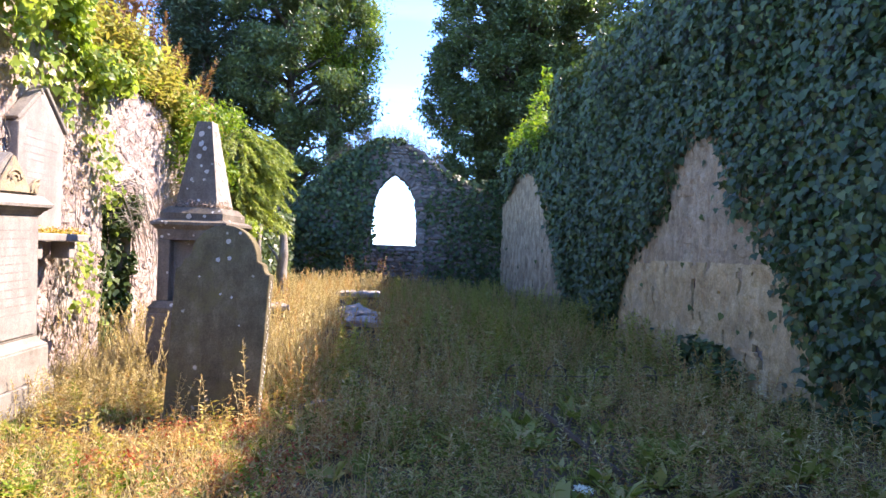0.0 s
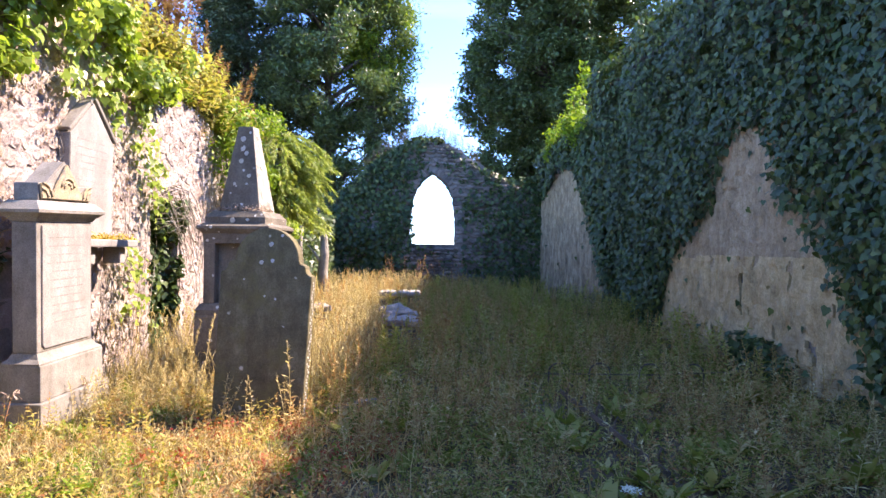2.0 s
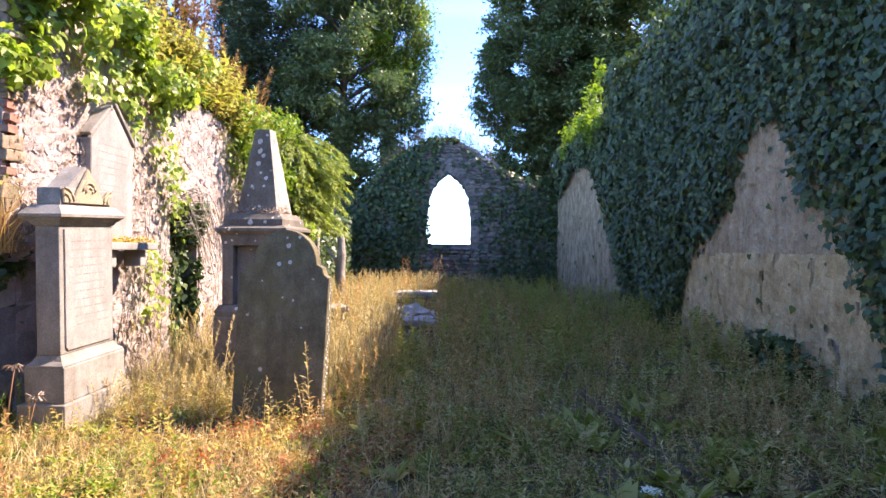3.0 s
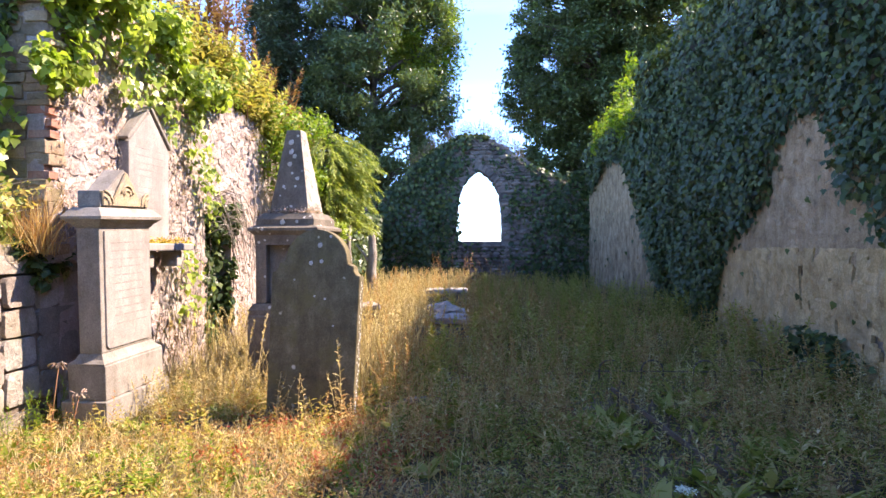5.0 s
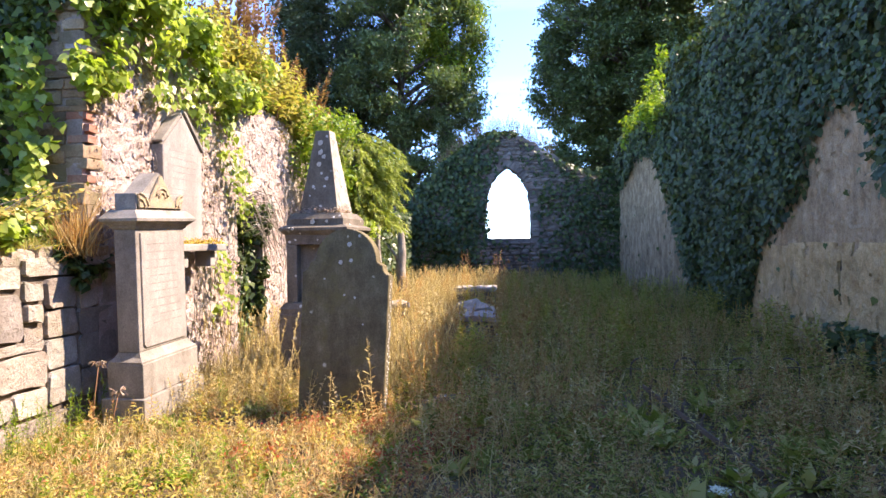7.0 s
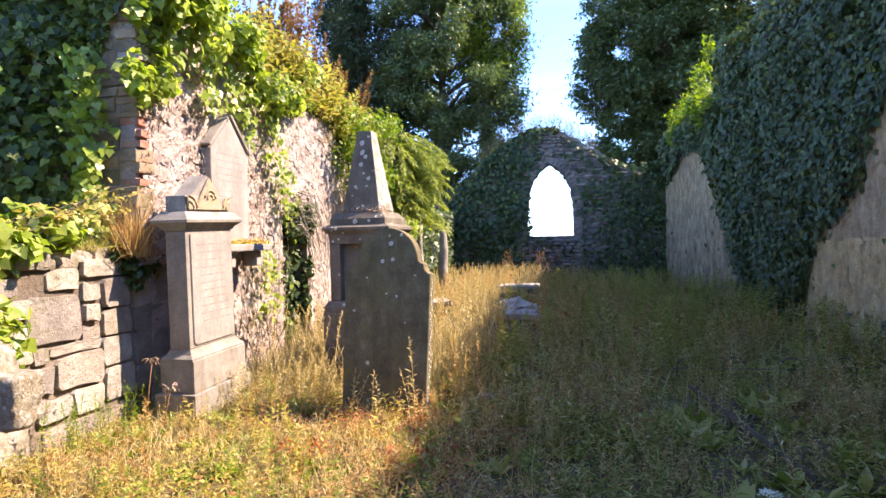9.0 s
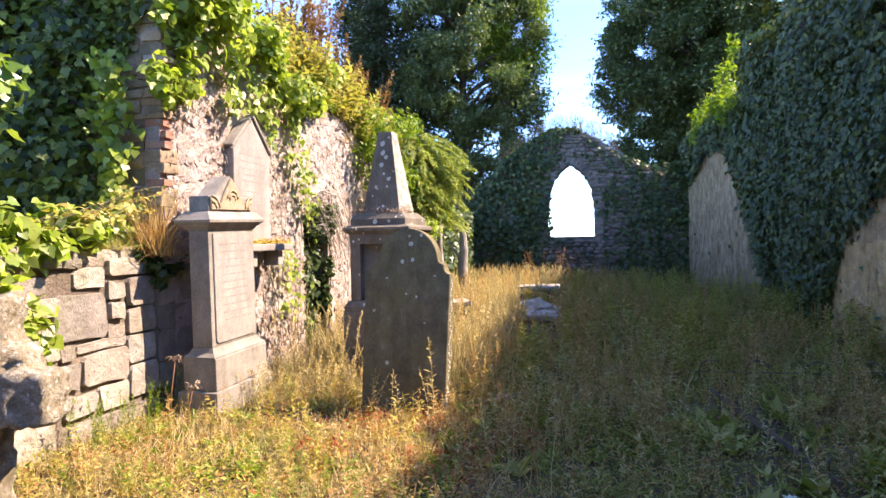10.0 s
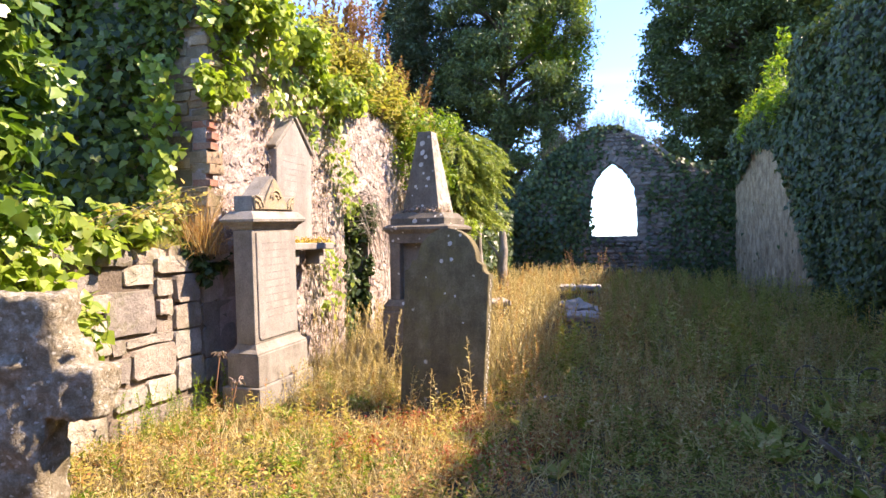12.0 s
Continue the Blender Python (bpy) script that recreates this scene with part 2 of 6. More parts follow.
M = {
    "ground": stone_mat("dry_soil_and_thatch", [(0.055, 0.036, 0.02), (0.115, 0.077, 0.042), (0.21, 0.145, 0.08)], 12, 0.9, 1.0, 0.9, moss=(0.06, 0.075, 0.02)),
    "rubble": stone_mat("weathered_rubble", [(0.26, 0.212, 0.195), (0.375, 0.335, 0.312), (0.49, 0.455, 0.43)], 14, 6.0, 0.95, 1.0, pieces=True, lichen=(0.5, 0.47, 0.4), lichen_scale=7, lichen_amount=0.1),
    "mortar": stone_mat("old_lime_mortar", [(0.26, 0.188, 0.163), (0.39, 0.325, 0.292), (0.51, 0.46, 0.425)], 14, 3.2, 1.0, 1.0, moss=(0.29, 0.21, 0.175)),
    "dark_rubble": stone_mat("grey_rubble", [(0.15, 0.135, 0.12), (0.21, 0.19, 0.17), (0.29, 0.265, 0.24)], 8, 1.4, 0.95, 0.9, pieces=True),
    "jamb_stone": stone_mat("brown_jamb_stone", [(0.2, 0.145, 0.095), (0.31, 0.235, 0.16), (0.4, 0.32, 0.235)], 10, 2.5, 0.95, 0.9, pieces=True, moss=(0.14, 0.12, 0.06)),
    # low wall mortar, darkened so that its colour carries the shadow in the joints
    "dark_mortar": stone_mat("joint_shadow_mortar", [(0.1, 0.08, 0.06), (0.17, 0.135, 0.105), (0.25, 0.2, 0.16)], 10, 1.5, 1.0, 1.0),
    # lichen crust, and the pale tone of the headstone's sunlit edge
    "lichen": stone_mat("white_lichen_and_sunlit_edge", [(0.5, 0.48, 0.42), (0.58, 0.56, 0.5), (0.64, 0.62, 0.56)], 40, 8, 1.0, 0.8),
    "grey_block": stone_mat("grey_limestone_block", [(0.24, 0.222, 0.2), (0.33, 0.308, 0.28), (0.43, 0.405, 0.37)], 13, 5.0, 0.95, 0.9, pieces=True, moss=(0.16, 0.15, 0.09)),
    "brick": stone_mat("old_red_brick", [(0.25, 0.12, 0.085), (0.34, 0.18, 0.13), (0.4, 0.27, 0.2)], 12, 5.0, 0.95, 0.6, pieces=True),
    # here the lichen blots are pits, with the shade in them put into the colour
    "render": stone_mat("old_lime_render", [(0.36, 0.24, 0.11), (0.55, 0.385, 0.19), (0.65, 0.48, 0.265)], 9, 4.5, 1.0, 1.0, streak=0.35, lichen=(0.2, 0.13, 0.065), lichen_scale=9, lichen_amount=0.13, lichen_pick=0.72, moss=(0.36, 0.27, 0.16)),
    "bare": stone_mat("bare_grey_wall_face", [(0.28, 0.195, 0.11), (0.43, 0.31, 0.185), (0.54, 0.41, 0.26)], 10, 4.0, 1.0, 1.0, streak=0.4),
    "sandstone": stone_mat("pale_monument_stone", [(0.19, 0.17, 0.142), (0.26, 0.237, 0.205), (0.33, 0.305, 0.27)], 16, 4.0, 0.85, 0.25, streak=0.25),
    "tablet": stone_mat("smooth_tablet_stone", [(0.24, 0.218, 0.195), (0.3, 0.275, 0.25), (0.36, 0.335, 0.31)], 18, 3.5, 0.85, 0.15, streak=0.3),
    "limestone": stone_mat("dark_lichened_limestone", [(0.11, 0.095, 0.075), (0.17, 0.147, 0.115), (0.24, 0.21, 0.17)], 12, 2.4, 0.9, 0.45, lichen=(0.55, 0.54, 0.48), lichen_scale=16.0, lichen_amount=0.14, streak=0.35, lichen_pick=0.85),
    # for one obelisk face: lichen, with its sunlight put into the pale tone
    "crusted": stone_mat("sunlit_lichened_limestone", [(0.2, 0.18, 0.15), (0.36, 0.335, 0.29), (0.5, 0.475, 0.42)], 16, 9.0, 0.95, 0.5, streak=0.3),
    "headstone": stone_mat("brown_lichened_headstone", [(0.105, 0.088, 0.05), (0.168, 0.143, 0.083), (0.24, 0.206, 0.125)], 15, 4.5, 0.95, 0.35, lichen=(0.5, 0.47, 0.36), lichen_scale=8.5, lichen_amount=0.06, streak=0.45, moss=(0.15, 0.13, 0.05), lichen_pick=0.86),
    "granite": stone_mat("lichen_crusted_granite", [(0.2, 0.16, 0.1), (0.32, 0.27, 0.19), (0.56, 0.53, 0.46)], 34, 22.0, 0.95, 1.0, moss=(0.13, 0.11, 0.05), lichen=(0.55, 0.52, 0.45), lichen_scale=48, lichen_amount=0.18, lichen_pick=0.78),
    "render_far": stone_mat("streaked_lime_render", [(0.2, 0.14, 0.08), (0.38, 0.28, 0.165), (0.57, 0.43, 0.27)], 6, 2.8, 1.0, 1.0, streak=0.55, moss=(0.22, 0.165, 0.1)),
    "script": stone_mat("faint_cut_letters", [(0.185, 0.167, 0.148), (0.235, 0.214, 0.193), (0.29, 0.267, 0.246)], 16, 3, 0.95, 0.1),
    "ochre": stone_mat("orange_lichen_carving", [(0.24, 0.21, 0.175), (0.36, 0.28, 0.17), (0.3, 0.27, 0.235)], 16, 12, 0.95, 0.4),
    "iron": stone_mat("rusted_iron", [(0.09, 0.07, 0.052), (0.15, 0.11, 0.08), (0.21, 0.15, 0.11)], 20, 6, 0.75, 0.4),
    "bark": stone_mat("grey_brown_bark", [(0.09, 0.075, 0.06), (0.15, 0.125, 0.1), (0.24, 0.21, 0.17)], 12, 3, 0.95, 1.0, streak=0.5),
    "pale_wood": stone_mat("pale_dead_wood", [(0.25, 0.22, 0.18), (0.36, 0.32, 0.27), (0.46, 0.42, 0.36)], 12, 3, 0.95, 0.8, streak=0.6),
    # one ivy in four tones: sun and shade are put into the leaf colours
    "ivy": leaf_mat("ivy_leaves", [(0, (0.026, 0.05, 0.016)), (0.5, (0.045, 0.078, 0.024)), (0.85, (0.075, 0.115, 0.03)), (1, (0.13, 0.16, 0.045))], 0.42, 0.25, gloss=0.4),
    "ivy_sun": leaf_mat("sunlit_ivy_leaves", [(0, (0.13, 0.19, 0.025)), (0.5, (0.28, 0.37, 0.055)), (0.85, (0.38, 0.46, 0.1)), (1, (0.46, 0.48, 0.17))], 0.36, 0.5, gloss=0.55),
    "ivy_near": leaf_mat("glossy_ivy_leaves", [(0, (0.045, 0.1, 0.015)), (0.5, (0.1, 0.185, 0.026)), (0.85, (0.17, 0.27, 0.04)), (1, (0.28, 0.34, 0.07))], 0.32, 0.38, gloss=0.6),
    "ivy_jamb": leaf_mat("jamb_ivy_leaves", [(0, (0.03, 0.05, 0.01)), (0.5, (0.1, 0.142, 0.02)), (0.85, (0.19, 0.24, 0.035)), (1, (0.3, 0.32, 0.07))], 0.36, 0.38, gloss=0.4),
    "bush": leaf_mat("bright_shrub_leaves", [(0, (0.09, 0.16, 0.015)), (0.5, (0.17, 0.27, 0.025)), (1, (0.28, 0.33, 0.04))], 0.45, 0.45),
    "needle": leaf_mat("feathery_needles", [(0, (0.2, 0.26, 0.05)), (0.5, (0.32, 0.38, 0.09)), (1, (0.44, 0.47, 0.15))], 0.5, 0.4),
    "yew": leaf_mat("dark_evergreen_leaves", [(0, (0.035, 0.06, 0.03)), (0.6, (0.055, 0.085, 0.04)), (1, (0.08, 0.12, 0.05))], 0.5, 0.2),
    "tree": leaf_mat("tree_leaves", [(0, (0.055, 0.09, 0.03)), (0.5, (0.09, 0.14, 0.045)), (1, (0.14, 0.19, 0.06))], 0.38, 0.4, gloss=0.6),
    "dry": leaf_mat("dry_golden_grass", [(0, (0.33, 0.24, 0.11)), (0.5, (0.5, 0.4, 0.19)), (1, (0.63, 0.54, 0.31))], 0.75, 0.4, patch=(0.9, 0.56, (0.44, 0.38, 0.22)), gloss=0.12, tint=(1.08, 1.08, 0.7)),
    "green": leaf_mat("green_weeds", [(0, (0.11, 0.125, 0.025)), (0.4, (0.24, 0.25, 0.055)), (0.75, (0.38, 0.34, 0.11)), (1, (0.56, 0.43, 0.2))], 0.7, 0.4, gloss=0.12),
    "red": leaf_mat("reddened_low_leaves", [(0, (0.34, 0.12, 0.06)), (0.3, (0.42, 0.21, 0.09)), (0.65, (0.48, 0.33, 0.15)), (1, (0.33, 0.28, 0.08))], 0.7, 0.4, gloss=0.15),
    "straw": leaf_mat("straw_green_weeds", [(0, (0.34, 0.27, 0.09)), (0.5, (0.44, 0.38, 0.13)), (1, (0.27, 0.3, 0.07))], 0.7, 0.45, gloss=0.15),
    "yellow": leaf_mat("yellowing_weeds", [(0, (0.42, 0.3, 0.09)), (0.5, (0.5, 0.4, 0.13)), (1, (0.3, 0.31, 0.07))], 0.7, 0.45, gloss=0.15),
    "brown": leaf_mat("brown_faded_weeds", [(0, (0.3, 0.155, 0.065)), (0.45, (0.52, 0.33, 0.14)), (0.75, (0.47, 0.37, 0.14)), (1, (0.68, 0.52, 0.28))], 0.75, 0.4, gloss=0.12, tint=(1.1, 1.0, 0.7)),
    "plume": leaf_mat("brown_seed_plumes", [(0, (0.16, 0.075, 0.045)), (0.6, (0.26, 0.14, 0.08)), (1, (0.34, 0.22, 0.12))], 0.7, 0.3),
    "crimson": leaf_mat("crimson_low_leaves", [(0, (0.4, 0.05, 0.035)), (0.6, (0.45, 0.12, 0.06)), (1, (0.3, 0.2, 0.06))], 0.55, 0.4),
    "dead_leaf": leaf_mat("dead_pinkish_leaves", [(0, (0.3, 0.2, 0.15)), (0.6, (0.42, 0.31, 0.25)), (1, (0.5, 0.42, 0.34))], 0.8, 0.2),
    "white": leaf_mat("white_flower", [(0, (0.7, 0.68, 0.58)), (1, (0.85, 0.84, 0.76))], 0.6, 0.3),
    "moss_gold": leaf_mat("golden_moss", [(0, (0.35, 0.2, 0.03)), (0.6, (0.5, 0.33, 0.05)), (1, (0.3, 0.28, 0.06))], 0.8, 0.2),
}


# ---------------------------------------------------------------- mesh helpers
def mesh_of(name, verts, faces, mat, smooth=False):
    me = bpy.data.meshes.new(name)
    me.from_pydata([tuple(v) for v in verts], [], faces)
    me.materials.append(mat)
    if smooth:
        me.polygons.foreach_set("use_smooth", [True] * len(me.polygons))
    me.update()
    return me


def part(name, bm, mat, parent=None, label="", smooth=False):
    """Links a bmesh as one mesh object under its thing."""
    me = bpy.data.meshes.new(name)
    bm.to_mesh(me)
    bm.free()
    me.materials.append(mat)
    if smooth:
        me.polygons.foreach_set("use_smooth", [True] * len(me.polygons))
    ob = new(name, me)
    ob.parent = parent
    return tagged(ob, label=label)


def thing(name, m, label, category, group="", kind=""):
    ob = new(name)
    ob.matrix_world = m
    ob.empty_display_size = 0.1
    return tagged(ob, label, category, group, kind)


def box(size, at=(0, 0, 0), bevel=0.0, taper=(1, 1), worn=0.0, seed=0, cuts=0):
    """A block that stands on z = at[2], its top scaled by taper, its edges bevelled and worn."""
    bm = bmesh.new()
    bmesh.ops.create_cube(bm, size=1.0)
    for v in bm.verts:
        top = v.co.z > 0
        v.co.x *= size[0] * (taper[0] if top else 1)
        v.co.y *= size[1] * (taper[1] if top else 1)
        v.co.z = (v.co.z + 0.5) * size[2]
    if cuts:
        bmesh.ops.subdivide_edges(bm, edges=bm.edges[:], cuts=cuts, use_grid_fill=True)
    if bevel:
        sharp = [e for e in bm.edges if len(e.link_faces) == 2 and e.calc_face_angle() > 0.5]
        bmesh.ops.bevel(bm, geom=sharp, offset=bevel, segments=2, affect="EDGES", profile=0.6)
    if worn:
        for v in bm.verts:
            d = noise.noise_vector(v.co * 7 + Vector((seed * 3.1, seed * 1.7, 0)))
            v.co += d * worn
    bmesh.ops.translate(bm, vec=at, verts=bm.verts)
    return bm


def prism(outline, depth, bevel=0.0):
    """An outline in x and z pushed from y = 0 to y = depth."""
    bm = bmesh.new()
    f = bm.faces.new([bm.verts.new((x, 0, z)) for x, z in outline])
    ext = bmesh.ops.extrude_face_region(bm, geom=[f])
    bmesh.ops.translate(bm, vec=(0, depth, 0), verts=[v for v in ext["geom"] if isinstance(v, bmesh.types.BMVert)])
    bmesh.ops.recalc_face_normals(bm, faces=bm.faces)
    if bevel:
        sharp = [e for e in bm.edges if len(e.link_faces) == 2 and e.calc_face_angle() > 0.9]
        bmesh.ops.bevel(bm, geom=sharp, offset=bevel, segments=2, affect="EDGES")
    return bm


def profile_sweep(half, steps):
    """A square moulding: (overhang, z) pairs lofted round a square or oblong of half sizes."""
    bm = bmesh.new()
    rings = []
    for o, z in steps:
        x, y = half[0] + o, half[1] + o
        rings.append([bm.verts.new(p) for p in ((-x, -y, z), (x, -y, z), (x, y, z), (-x, y, z))])
    for a, b in zip(rings, rings[1:]):
        for i in range(4):
            j = (i + 1) % 4
            bm.faces.new((a[i], a[j], b[j], b[i]))
    bm.faces.new(rings[0][::-1])
    bm.faces.new(rings[-1])
    return bm


def tube(path, radii, n=6):
    """A tapered tube along points: vertices and faces."""
    vs, fs = [], []
    path = [Vector(p) for p in path]
    for i, p in enumerate(path):
        d = (path[min(i + 1, len(path) - 1)] - path[max(i - 1, 0)]).normalized()
        a = d.orthogonal().normalized()
        b = d.cross(a)
        for k in range(n):
            w = 2 * math.pi * k / n
            vs.append(p + (a * math.cos(w) + b * math.sin(w)) * radii[i])
    for i in range(len(path) - 1):
        for k in range(n):
            q = (k + 1) % n
            fs.append((i * n + k, i * n + q, (i + 1) * n + q, (i + 1) * n + k))
    fs.append(tuple(range(n))[::-1])
    fs.append(tuple(range((len(path) - 1) * n, len(path) * n)))
    return vs, fs


def tubes(name, runs, mat, parent=None, n=6, label=""):
    vs, fs = [], []
    for path, radii in runs:
        v, f = tube(path, radii, n)
        o = len(vs)
        vs += v
        fs += [tuple(i + o for i in q) for q in f]
    ob = new(name, mesh_of(name, vs, fs, mat, True))
    ob.parent = parent
    return tagged(ob, label=label)


RNG = np.random.default_rng(7)


def turns(n, axis_up, lean, spin=None):
    """n turning matrices: local z along axis_up (n x 3) tipped by up to lean radians, spun at random about it."""
    z = axis_up + RNG.normal(0, lean, (n, 3))
    z /= np.linalg.norm(z, axis=1)[:, None]
    a = RNG.normal(0, 1, (n, 3)) if spin is None else np.broadcast_to(spin, (n, 3)) + RNG.normal(0, 0.25, (n, 3))
    x = np.cross(a, z)
    x /= np.linalg.norm(x, axis=1)[:, None] + 1e-9
    y = np.cross(z, x)
    return np.stack([x, y, z], 2)


def scatter(name, tmpl, turn, place, size, mat, parent=None):
    """One mesh of many copies of small triangle templates; tmpl: (points, triangles)."""
    tv, tf = np.array(tmpl[0], float), np.array(tmpl[1], int)
    n, k = len(place), len(tv)
    size = np.asarray(size)
    sc = size[:, None, None] if size.ndim == 1 else size[:, None, :]
    v = np.einsum("nij,nkj->nki", turn, tv[None] * sc) + place[:, None]
    f = (tf[None] + (np.arange(n) * k)[:, None, None]).reshape(-1, 3)
    me = bpy.data.meshes.new(name)
    me.vertices.add(n * k)
    me.vertices.foreach_set("co", v.reshape(-1).astype(np.float32))
    me.loops.add(len(f) * 3)
    me.loops.foreach_set("vertex_index", f.reshape(-1).astype(np.int32))
    me.polygons.add(len(f))
    me.polygons.foreach_set("loop_start", np.arange(0, len(f) * 3, 3, dtype=np.int32))
    me.materials.append(mat)
    me.update(calc_edges=True)
    ob = new(name, me)
    ob.parent = parent
    return ob


def joined(name, obs, parent=None):
    """Puts several scattered meshes that belong to one thing into one mesh."""
    bm = bmesh.new()
    mats = []
    for o in obs:
        o.data.polygons.foreach_set("material_index", [len(mats)] * len(o.data.polygons))
        mats.append(o.data.materials[0])
        bm.from_mesh(o.data)
    me = bpy.data.meshes.new(name)
    bm.to_mesh(me)
    bm.free()
    for m in mats:
        me.materials.append(m)
    for o in obs:
        old = o.data
        bpy.data.objects.remove(o)
        bpy.data.meshes.remove(old)
    ob = new(name, me)
    ob.parent = parent
    return ob


# ---------------------------------------------------------------- leaf and blade shapes
IVY_LEAF = ([(0, 0, 0), (0.3, -0.1, 0.03), (0.52, 0.24, 0.0), (0.33, 0.46, 0.06), (0, 1, -0.08), (-0.33, 0.46, 0.06), (-0.52, 0.24, 0.0), (-0.3, -0.1, 0.03), (0, 0.4, 0)],
            [(8, 0, 1), (8, 1, 2), (8, 2, 3), (8, 3, 4), (8, 4, 5), (8, 5, 6), (8, 6, 7), (8, 7, 0)])
HEART_LEAF = ([(0, 0, 0), (0.34, -0.04, 0.03), (0.42, 0.4, 0.07), (0, 1, -0.1), (-0.42, 0.4, 0.07), (-0.34, -0.04, 0.03), (0, 0.4, 0)], [(6, 0, 1), (6, 1, 2), (6, 2, 3), (6, 3, 4), (6, 4, 5), (6, 5, 0)])
OVAL_LEAF = ([(0, 0, 0), (0.24, 0.4, 0.06), (0, 1, -0.1), (-0.24, 0.4, 0.06), (0, 0.45, 0)], [(0, 1, 4), (1, 2, 4), (2, 3, 4), (3, 0, 4)])
SLIM_LEAF = ([(0, 0, 0), (0.09, 0.4, 0.02), (0, 1, -0.12), (-0.09, 0.4, 0.02)], [(0, 1, 2), (0, 2, 3)])


def blade(bend):
    return ([(-0.5, 0, 0), (0.5, 0, 0), (-0.4, bend * 0.25, 0.5), (0.4, bend * 0.25, 0.5), (0, bend, 1.0)],
            [(0, 1, 3), (0, 3, 2), (2, 3, 4)])


def add_leaf(vs, fs, at, way, length, width):
    way = Vector(way).normalized()
    side = way.cross(Vector((0, 0, 1)))
    side = side.normalized() if side.length > 1e-4 else Vector((1, 0, 0))
    at = Vector(at)
    o = len(vs)
    vs += [at, at + way * length * 0.45 + side * width, at + way * length - Vector((0, 0, length * 0.2)), at + way * length * 0.45 - side * width]
    fs += [(o, o + 1, o + 2), (o, o + 2, o + 3)]


def stem(vs, fs, bend, r=0.004, steps=3):
    """A thin three-sided stem of height 1 with a bend; returns a function for points along it."""
    def along(t):
        return Vector((bend[0] * t * t, bend[1] * t * t, t))
    o = len(vs)
    for i in range(steps + 1):
        t = i / steps
        for k in range(3):
            w = 2.094 * k
            vs.append(along(t) + Vector((math.cos(w), math.sin(w), 0)) * r * (1.1 - 0.6 * t))
    for i in range(steps):
        for k in range(3):
            a, b = o + i * 3 + k, o + i * 3 + (k + 1) % 3
            fs += [(a, b, b + 3), (a, b + 3, a + 3)]
    return along


def weed(seed, leaves=14, leaf=0.13, width=0.018, head=0):
    """A leafy stem of height 1, with an optional loose seed head."""
    rr = random.Random(seed)
    vs, fs = [], []
    along = stem(vs, fs, (rr.uniform(-0.2, 0.2), rr.uniform(-0.2, 0.2)), 0.005)
    for i in range(leaves):
        t = 0.12 + 0.83 * i / leaves
        w = i * 2.4 + rr.uniform(-0.3, 0.3)
        add_leaf(vs, fs, along(t), (math.cos(w), math.sin(w), rr.uniform(0.2, 0.9)), leaf * rr.uniform(0.7, 1.2) * (1.15 - 0.5 * t), width * rr.uniform(0.7, 1.2))
    for i in range(head):
        t = 0.68 + 0.34 * i / head
        w = rr.uniform(0, 6.28)
        add_leaf(vs, fs, along(t), (math.cos(w), math.sin(w), 1.4), rr.uniform(0.035, 0.075), 0.008)
    return vs, fs


def plant(name, tmpls, spots, height, lean, mat, parent=None):
    """Copies of several plant shapes shared out over the spots, in one mesh."""
    obs = []
    for i, tm in enumerate(tmpls):
        s = spots[i::len(tmpls)]
        if len(s):
            h = RNG.uniform(*height, len(s))
            obs.append(scatter(name, tm, turns(len(s), np.tile((0, 0, 1.0), (len(s), 1)), lean), s, h, mat, parent))
    return joined(name, obs, parent) if len(obs) > 1 else obs[0]


def bumps(x, y):
    return 0.05 * noise.noise(Vector((x * 0.5, y * 0.5, 0))) + 0.03 * noise.noise(Vector((x * 1.7, y * 1.7, 4)))


def spots_in(n, x, y, keep=None):
    p = np.stack([RNG.uniform(*x, n), RNG.uniform(*y, n), np.zeros(n)], 1)
    if keep is not None:
        p = p[np.array([keep(a, b) for a, b, _ in p], bool)]
    p[:, 2] = [bumps(a, b) - 0.01 for a, b, _ in p]
    return p

# ---------------------------------------------------------------- ground
def make_ground():
    xs = np.concatenate([[-400, -150, -60, -30, -18], np.linspace(-10, 10, 81), [18, 30, 60, 150, 400]])
    ys = np.concatenate([[-400, -150, -60, -25], np.linspace(-8, 28, 145), [35, 45, 70, 150, 400]])
    vs = [(x, y, bumps(x, y) if abs(x) < 12 and -9 < y < 30 else 0.0) for y in ys for x in xs]
    w = len(xs)
    fs = [(j * w + i, j * w + i + 1, (j + 1) * w + i + 1, (j + 1) * w + i) for j in range(len(ys) - 1) for i in range(w - 1)]
    ob = new("ground", mesh_of("ground", vs, fs, M["ground"], True))
    return tagged(ob, "uneven churchyard soil under dry thatch and weeds", "ground", kind="structure")


make_ground()


